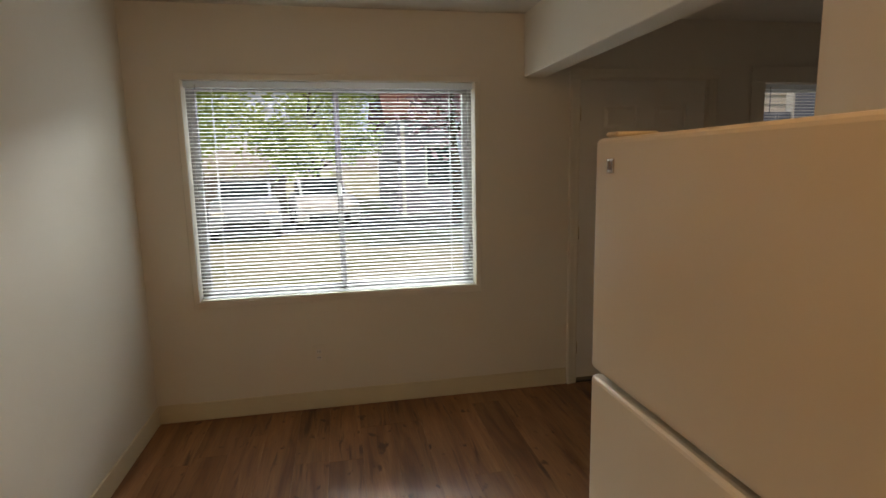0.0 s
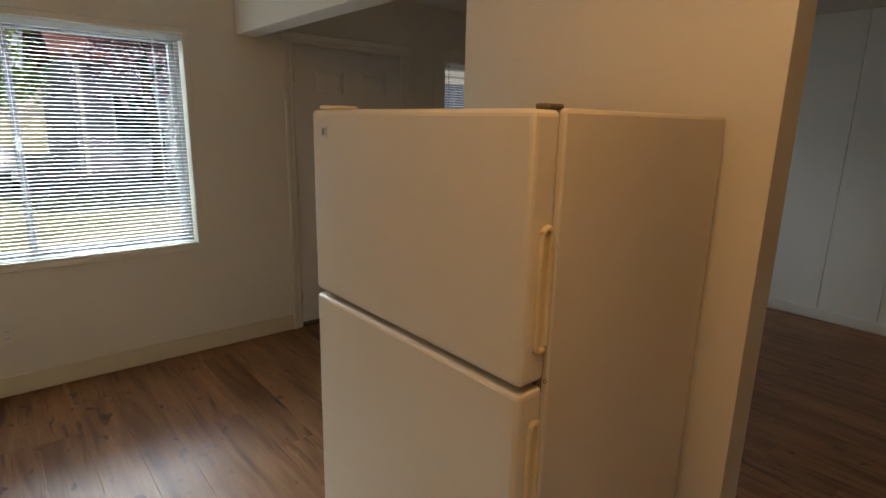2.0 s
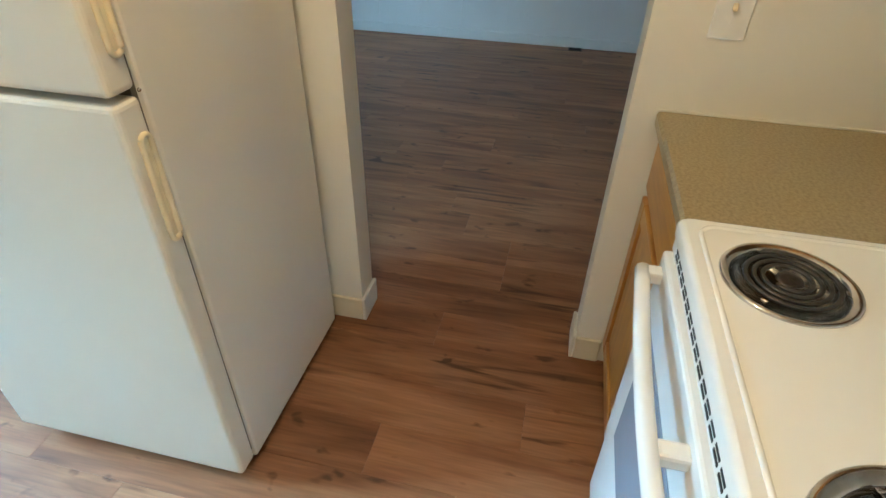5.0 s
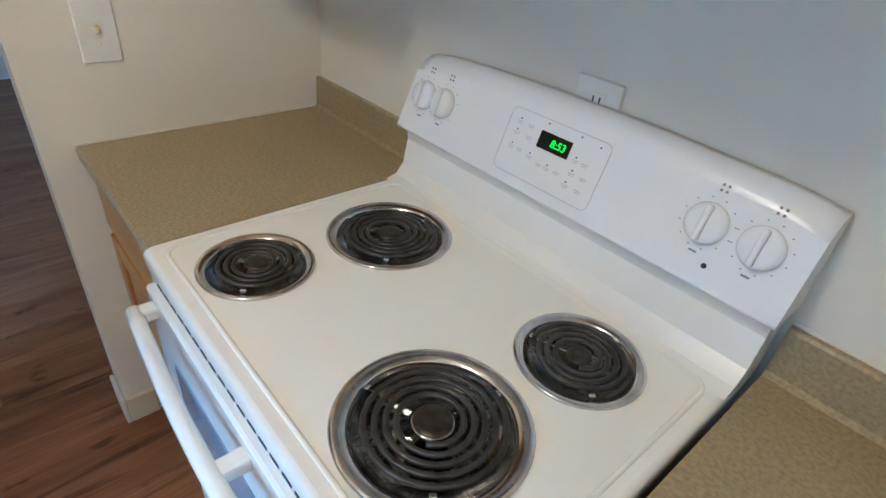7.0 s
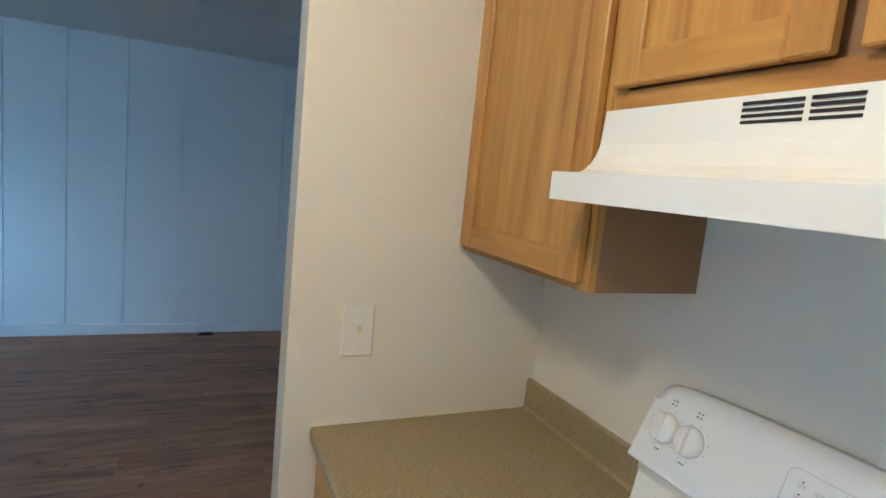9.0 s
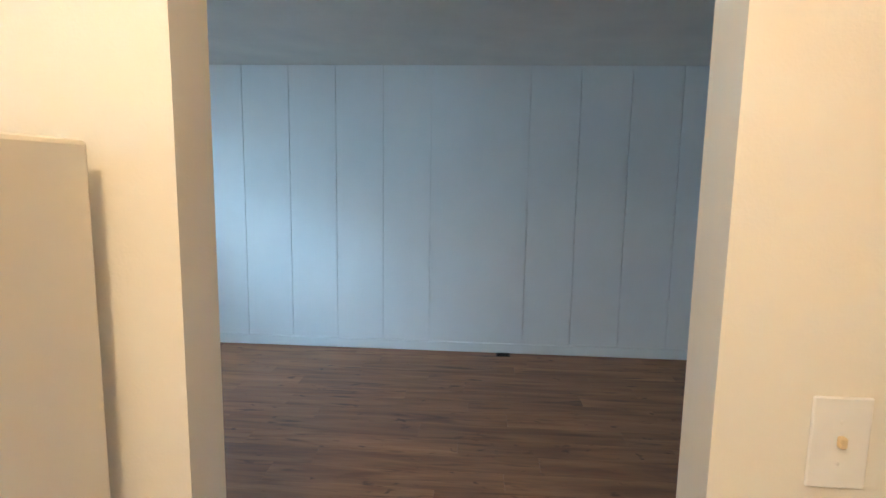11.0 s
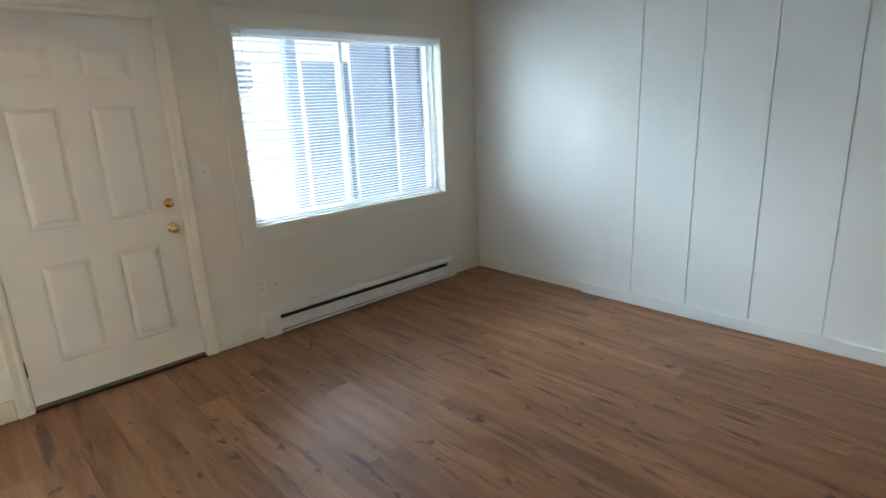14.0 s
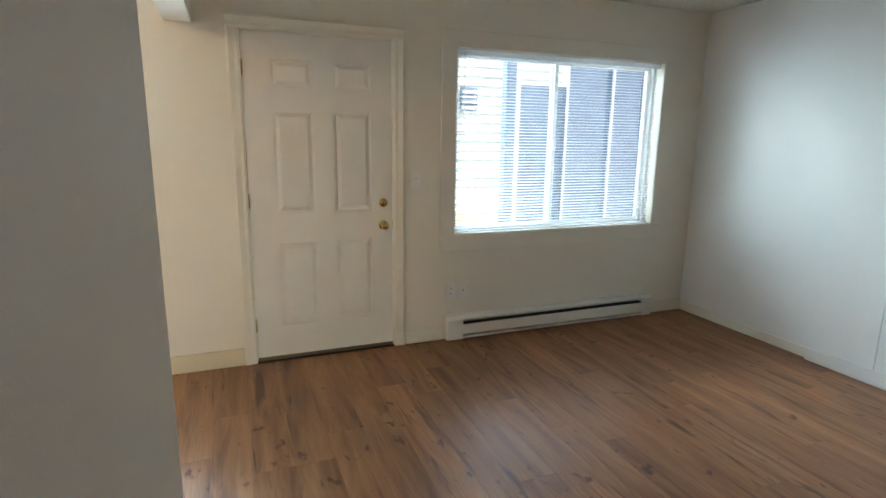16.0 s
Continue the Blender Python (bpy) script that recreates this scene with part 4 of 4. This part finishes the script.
# ---- range hood ----
def hood():
    x0, x1 = -1.285, -0.540
    h = thing("range_hood", ((x0 + x1) / 2, 0.2, 1.545), "white under-cabinet range hood stained by grease", "range hood")
    prof = [(0.004, 1.70), (0.303, 1.70), (0.306, 1.66)]
    prof += [(0.306 + 0.055 * (1 - math.cos(radians(a))), 1.66 - 0.07 * math.sin(radians(a))) for a in (15, 30, 45, 60, 75, 90)]
    prof += [(0.398, 1.590), (0.398, 1.545), (0.392, 1.545), (0.392, 1.575), (0.012, 1.575), (0.012, 1.545), (0.004, 1.545)]
    part("shell", extrude_profile(prof, x0, x1, "x"), M_ENAMEL, h)
    bm = box(x0, x0 + 0.008, 0.012, 0.392, 1.545, 1.575)
    box(x1 - 0.008, x1, 0.012, 0.392, 1.545, 1.575, bm=bm)
    part("side_lip", bm, M_ENAMEL, h)
    part("lip_groove", box(x0 + 0.002, x1 - 0.05, 0.3975, 0.3984, 1.5815, 1.5828), M_PANEL, h)
    # Vent slots are thin black strips, coloured as the shade inside them.
    for i in range(4):
        a = -0.80 - i * 0.086
        w = 0.078 if i % 2 == 0 else 0.055
        for k in range(4):
            part("vent_slot", box(a - w, a, 0.3055, 0.3066, 1.664 + k * 0.0078, 1.6681 + k * 0.0078), M_HOLE, h)
    part("filter", box(-1.16, -0.87, 0.10, 0.30, 1.562, 1.574, bevel=0.003), M_FILTER, h, "grey metal grease filter")
    part("bulb_cover", box(-0.80, -0.70, 0.12, 0.26, 1.564, 1.574, bevel=0.004), M_PLATE, h)
    part("screw", lathe([(0.0005, 0), (0.006, 0), (0.005, -0.008), (0.0005, -0.008)], (-0.545, 0.05, 1.545), n=10), M_INK, h)


hood()

# ---- ceiling lamp of the kitchen, above the line of sight ----
lamp = thing("ceiling_lamp", (-1.02, 1.25, CEIL), "round white flush ceiling lamp of the kitchen", "lamp")
part("canopy", lathe([(0.16, 0.0), (0.16, -0.02), (0.13, -0.03)], (-1.02, 1.25, CEIL), n=32), M_PLATE, lamp)
part("socket", lathe([(0.03, -0.03), (0.03, -0.07), (0.02, -0.075)], (-1.02, 1.25, CEIL), n=20), M_PLATE, lamp)


# ---- baseboard heater ----
def heater():
    x0, x1, y = 1.650, 3.492, FRONT
    h = thing("baseboard_heater", ((x0 + x1) / 2, y - 0.03, 0), "white electric baseboard heater along the front wall", "heater")
    part("back_plate", box(x0 + 0.004, x1 - 0.004, y - 0.012, y - 0.001, 0.012, 0.178), M_HEATER, h)
    part("front_cover", extrude_profile([(y - 0.060, 0.040), (y - 0.066, 0.046), (y - 0.066, 0.112), (y - 0.060, 0.118), (y - 0.056, 0.116), (y - 0.058, 0.046)], x0 + 0.12, x1 - 0.09, "x"), M_HEATER, h)
    part("top_cap", extrude_profile([(y - 0.001, 0.180), (y - 0.050, 0.180), (y - 0.064, 0.162), (y - 0.063, 0.155), (y - 0.047, 0.170), (y - 0.001, 0.172)], x0 + 0.004, x1 - 0.004, "x"), M_HEATER, h)
    # Finless block whose black colour gives the slot its shade.
    part("heating_element", box(x0 + 0.12, x1 - 0.09, y - 0.050, y - 0.014, 0.05, 0.125), M_HOLE, h, "plain block in the slot, coloured as its shade")
    part("bottom_lip", extrude_profile([(y - 0.001, 0.010), (y - 0.058, 0.010), (y - 0.062, 0.018), (y - 0.056, 0.026), (y - 0.001, 0.018)], x0 + 0.004, x1 - 0.004, "x"), M_HEATER, h)
    for a, b in ((x0, x0 + 0.125), (x1 - 0.095, x1)):
        part("end_cap", extrude_profile([(y - 0.001, 0.006), (y - 0.062, 0.006), (y - 0.068, 0.014), (y - 0.068, 0.155), (y - 0.052, 0.183), (y - 0.001, 0.183)], a, b, "x", bevel=0.002, seg=1), M_HEATER, h)


heater()

# ---- floor register ----
v = thing("floor_register", (3.775, 0.835, 0), "small dark brown floor register by the panelled wall", "vent")
part("frame", box(3.735, 3.828, 0.775, 0.895, 0.0015, 0.006, bevel=0.001), M_VENT, v)
for i in range(5):
    part("louvre", box(3.745 + i * 0.016, 3.752 + i * 0.016, 0.785, 0.885, 0.0055, 0.0085), M_HOLE, v)


# ---- outside ----
structure("ground", box(-150, 150, FRONT + 0.16, 260, -0.5, -0.28), M_LAWN, "dry patchy lawn in sunlight", "ground")
structure("road", box(-60, 60, 16.6, 23.5, -0.28, -0.255), M_ASPHALT, "grey asphalt street with parked cars", "road")
structure("pavement", box(1.3, 9.0, FRONT + 0.16, 8.2, -0.28, -0.20), M_CONCRETE, "pale concrete path beside the house", "pavement")
structure("pavement_kerb", box(-60, 60, 16.35, 16.6, -0.28, -0.20, bevel=0.02), M_CONCRETE, "pale concrete kerb", "kerb")


def car(x, y, paint, label, facing=1):
    c = thing("parked_car", (x, y, -0.255), label, "car", "cars parked in the street")
    s = facing
    side = [(-2.1, 0.35), (-2.15, 0.6), (-2.05, 0.82), (-1.75, 0.92), (-1.15, 0.98), (1.05, 0.98), (1.7, 0.90), (2.1, 0.75), (2.15, 0.45), (2.05, 0.28), (-2.0, 0.28)]
    bm = extrude_profile([(x + s * a, b - 0.255) for a, b in side], y - 0.85, y + 0.85, "y", bevel=0.06)
    part("body", bm, paint, c, smooth=True)
    cab = [(-1.75, 0.92), (-1.15, 1.36), (-0.6, 1.44), (0.25, 1.42), (1.05, 0.95)]
    bm = extrude_profile([(x + s * a, b - 0.255) for a, b in cab], y - 0.68, y + 0.68, "y", bevel=0.05)
    part("cabin", bm, paint, c)
    for yy in (y - 0.70, y + 0.68):
        for a, b in ((-1.35, -0.42), (-0.34, 0.62)):
            q = [(a, 0.99), (max(a, -1.05), 1.31), (min(b, 0.18), 1.34), (b, 0.99)]
            part("side_window", extrude_profile([(x + s * u, w - 0.255) for u, w in q], yy, yy + 0.02, "y"), M_TINT, c)
    for a in (-1.35, 1.35):
        for yy in (y - 0.86, y + 0.68):
            w = part("wheel", lathe([(0.20, 0.0), (0.31, 0.0), (0.325, 0.03), (0.325, 0.16), (0.31, 0.18), (0.20, 0.18)], (x + s * a, yy, 0.07), (0, 1, 0), 24), M_TYRE, c)
            part("rim", lathe([(0.001, -0.004), (0.06, -0.008), (0.19, 0.004), (0.20, 0.012)], (x + s * a, yy, 0.07), (0, 1, 0), 20, close=False), M_RIM, w)
    shield = [(0.30, 1.405), (0.98, 1.0), (1.0, 1.01), (0.31, 1.43)]
    part("windscreen", extrude_profile([(x + s * u, w - 0.245) for u, w in shield], y - 0.6, y + 0.6, "y"), M_TINT, c)
    part("grille", box(x + s * 2.12, x + s * 2.16, y - 0.55, y + 0.55, 0.05, 0.28), M_TINT, c)
    c.rotation_euler = (0, 0, radians(-82))
    for yy in (y - 0.62, y + 0.62):
        part("headlight", box(x + s * 2.09 - 0.05, x + s * 2.09 + 0.05, yy - 0.16, yy + 0.16, 0.38, 0.5, bevel=0.03), M_PLATE, c)


car(-3.75, 17.2, M_SILVER, "silver hatchback parked nose-in facing the lawn")
car(-1.75, 18.4, M_WHITECAR, "white car parked nose-in facing the lawn")


def tree(x, y, h, r, base, leaves, label, seed, foliage=None):
    rnd = random.Random(seed)
    t = thing("tree", (x, y, -0.28), label, "tree", "trees along the street")
    pts = [(x + 0.1 * math.sin(i), y, -0.3 + h * 0.75 * i / 7) for i in range(8)]
    part("trunk", tube(pts, 0.2, 10, taper=0.35), M_BARK, t)
    ends = []
    bm = bmesh.new()
    for i in range(12):
        z = base + (h - base) * rnd.uniform(0.0, 0.55)
        a = 2 * math.pi * i / 12 + rnd.uniform(-0.3, 0.3)
        d = r * rnd.uniform(0.6, 1.0)
        tip = Vector((x + d * math.cos(a), y + d * math.sin(a), z + d * rnd.uniform(0.1, 0.7)))
        root = Vector((x, y, z))
        mid = root.lerp(tip, 0.5) + Vector((rnd.uniform(-0.2, 0.2), rnd.uniform(-0.2, 0.2), 0.2))
        merge(bm, tube([root, mid, tip], 0.06, 6, taper=0.25))
        ends += [mid, tip, root.lerp(tip, 0.75)]
    part("limbs", bm, M_BARK, t)
    verts, faces = [], []
    for i in range(leaves):
        e = rnd.choice(ends)
        c = Vector(e) + Vector((rnd.gauss(0, 0.42), rnd.gauss(0, 0.42), rnd.gauss(0, 0.36)))
        a, b = Vector((rnd.gauss(0, 1), rnd.gauss(0, 1), rnd.gauss(0, 0.6))).normalized(), Vector((rnd.gauss(0, 1), rnd.gauss(0, 1), rnd.gauss(0, 1))).normalized()
        s = rnd.uniform(0.10, 0.22)
        k = len(verts)
        verts += [c - a * s, c + b * s * 0.5, c + a * s, c - b * s * 0.5]
        faces.append((k, k + 1, k + 2, k + 3))
    me = bpy.data.meshes.new("crown")
    me.from_pydata([v - Vector((x, y, -0.28)) for v in verts], [], faces)
    me.materials.append(foliage or M_LEAF)
    crown = new("crown", me)
    crown.parent = t
    tagged(crown, kind="stuff")


tree(-5.6, 14.5, 5.6, 3.2, 2.2, 5000, "leafy green tree at the edge of the lawn", 3)
tree(-2.2, 25.5, 7.0, 3.4, 1.2, 6000, "tall leafy green tree behind the parked cars", 5)
tree(-9.0, 27.0, 8.0, 4.0, 1.0, 6000, "tall leafy green tree behind the parked cars", 8)
tree(-14.5, 25.0, 7.0, 4.0, 0.9, 5000, "broad leafy green tree beyond the street", 11)


tree(2.3, 17.5, 6.0, 1.7, 2.2, 1100, "plum-leaved tree in front of the grey house", 14, M_PLUM)


def fence(x0, x1, y, h, label):
    f = thing("wooden_fence", ((x0 + x1) / 2, y, -0.28), label, "fence")
    n = int((x1 - x0) / 0.15)
    for i in range(n):
        x = x0 + i * 0.15
        z = h + 0.03 * math.sin(i * 2.3)
        part("board", box(x, x + 0.142, y, y + 0.022, -0.28, z), M_FENCE, f)
    for z in (0.1, h - 0.3):
        part("fence_rail", box(x0, x1, y + 0.022, y + 0.06, z, z + 0.09), M_FENCE, f)


fence(-16.0, -3.2, 23.9, 1.3, "weathered grey wooden board fence behind the street")


def house():
    x0, x1, y0, y1 = 1.0, 12.0, 21.5, 31.0
    h = thing("house", ((x0 + x1) / 2, y0, -0.28), "lavender grey house with a red-brown roof across the street", "house")
    part("wall", box(x0, x1, y0, y1, -0.28, 3.3), M_SIDING, h)
    for i in range(14):
        part("clapboard", extrude_profile([(y0 - 0.03, -0.2 + i * 0.25), (y0 + 0.001, -0.2 + i * 0.25), (y0 + 0.001, 0.04 + i * 0.25), (y0 - 0.008, 0.04 + i * 0.25)], x0, x1, "x"), M_SIDING, h)
    part("roof", extrude_profile([(y0 - 0.6, 3.1), (y0 + 4.7, 6.0), (y1 + 0.6, 3.1), (y1 + 0.6, 3.3), (y0 + 4.7, 6.25), (y0 - 0.6, 3.3)], x0 - 0.5, x1 + 0.5, "x"), M_ROOF, h)
    for x in (x0 + 0.15, 3.6, 6.2):
        part("porch_post", box(x - 0.07, x + 0.07, y0 - 0.55, y0 - 0.41, -0.28, 3.1), M_WHITESIDE, h)
    for a in (2.1, 4.5):
        w = part("window", box(a, a + 1.1, y0 - 0.05, y0 - 0.01, 0.8, 2.2), M_TINT, h)
        part("window_frame", box(a - 0.08, a + 1.18, y0 - 0.04, y0 - 0.005, 0.72, 2.28), M_WHITESIDE, w)


house()


def neighbour():
    """The white building and slate-blue screen seen from the living room."""
    n = thing("neighbour_building", (8.0, 12.5, -0.28), "bright white sided building in full sun next door", "building")
    part("wall", box(3.0, 15.0, 12.5, 18.5, -0.28, 4.6), M_WHITESIDE, n)
    for i in range(24):
        z = -0.25 + i * 0.2
        part("clapboard", extrude_profile([(12.47, z), (12.501, z), (12.501, z + 0.19), (12.494, z + 0.19)], 3.0, 15.0, "x"), M_WHITESIDE, n)
    part("roof", extrude_profile([(12.1, 4.55), (15.5, 6.0), (18.9, 4.55), (18.9, 4.7), (15.5, 6.2), (12.1, 4.7)], 2.7, 15.3, "x"), M_ROOF, n)
    lv = part("louvre_vent", box(5.05, 5.45, 12.43, 12.469, 2.0, 2.5), M_DARKSIDE, n)
    for i in range(4):
        part("louvre", box(5.08, 5.42, 12.41, 12.43, 2.05 + i * 0.11, 2.10 + i * 0.11), M_WHITESIDE, lv)
    s = thing("storage_screen", (4.9, 7.1, -0.2), "slate blue panelled screen with white posts in shade", "screen")
    for a, b, top in ((3.53, 4.18, 2.06), (4.20, 4.85, 2.62), (4.88, 5.36, 2.62), (5.50, 7.2, 2.62)):
        part("panel", box(a, b, 7.08, 7.13, -0.2, top), M_DARKSIDE, s)
    for x, w, top in ((3.485, 0.04, 2.12), (4.19, 0.012, 2.62), (4.865, 0.016, 2.62), (5.43, 0.06, 2.62), (7.25, 0.05, 2.62)):
        part("post", box(x - w, x + w, 7.05, 7.16, -0.2, top), M_WHITESIDE, s)
    part("top_rail", box(4.15, 7.3, 7.06, 7.15, 2.62, 2.70), M_DARKSIDE, s)
    p = thing("porch_post", (3.15, 6.6, -0.2), "square grey-green porch post outside the window", "post")
    part("shaft", box(3.08, 3.20, 6.55, 6.67, -0.2, 2.9, bevel=0.008), M_DARKSIDE, p)
    part("base", box(3.06, 3.22, 6.53, 6.69, -0.2, 0.0, bevel=0.01), M_WHITESIDE, p)


neighbour()

# ---- wall panels and floor planks ----
edges = [3.52 - 0.4068 * k for k in range(12)]
for hi, lo in zip(edges, edges[1:] + [SOUTH]):
    bm = box(EAST - 0.006, EAST + 0.012, max(lo, SOUTH) + 0.0027, hi - 0.0027, 0.0, CEIL, bevel=0.0)
    ob = part("panel", bm, M_LIV, wall_east)
ob = part("panel_backing", box(EAST + 0.0075, EAST + 0.0118, SOUTH, 3.52, 0, CEIL), M_LIV, wall_east)


def plank_mesh(w, length):
    """A plank with chamfered top edges, its top at z = 0."""
    me = bpy.data.meshes.new("plank")
    bm = bmesh.new()
    g, c = 0.0002, 0.0006
    rings = []
    for inset, z in ((g, -0.007), (g, -c), (g + c, 0.0)):
        rings.append([bm.verts.new(p) for p in ((inset, inset, z), (w - inset, inset, z), (w - inset, length - inset, z), (inset, length - inset, z))])
    for a, b in zip(rings, rings[1:]):
        for i in range(4):
            bm.faces.new((a[i], a[(i + 1) % 4], b[(i + 1) % 4], b[i]))
    bm.faces.new(rings[-1])
    bm.to_mesh(me)
    bm.free()
    me.materials.append(M_FLOOR)
    return me


PW, PL = 0.178, 1.22
full = plank_mesh(PW, PL)
rnd = random.Random(21)
x = LEFT - 0.05
while x < EAST + 0.02:
    y = SOUTH - rnd.uniform(0.05, PL)
    low = SOUTH if x > -PW else -0.02
    while y < FRONT:
        a, b = max(y, low), min(y + PL, FRONT + 0.005)
        if b - a > 0.03:
            p = new("plank", full if b - a > PL - 0.001 else plank_mesh(PW, b - a))
            p.parent = floor
            p.location = (x, a, 0)
        y += PL
    x += PW
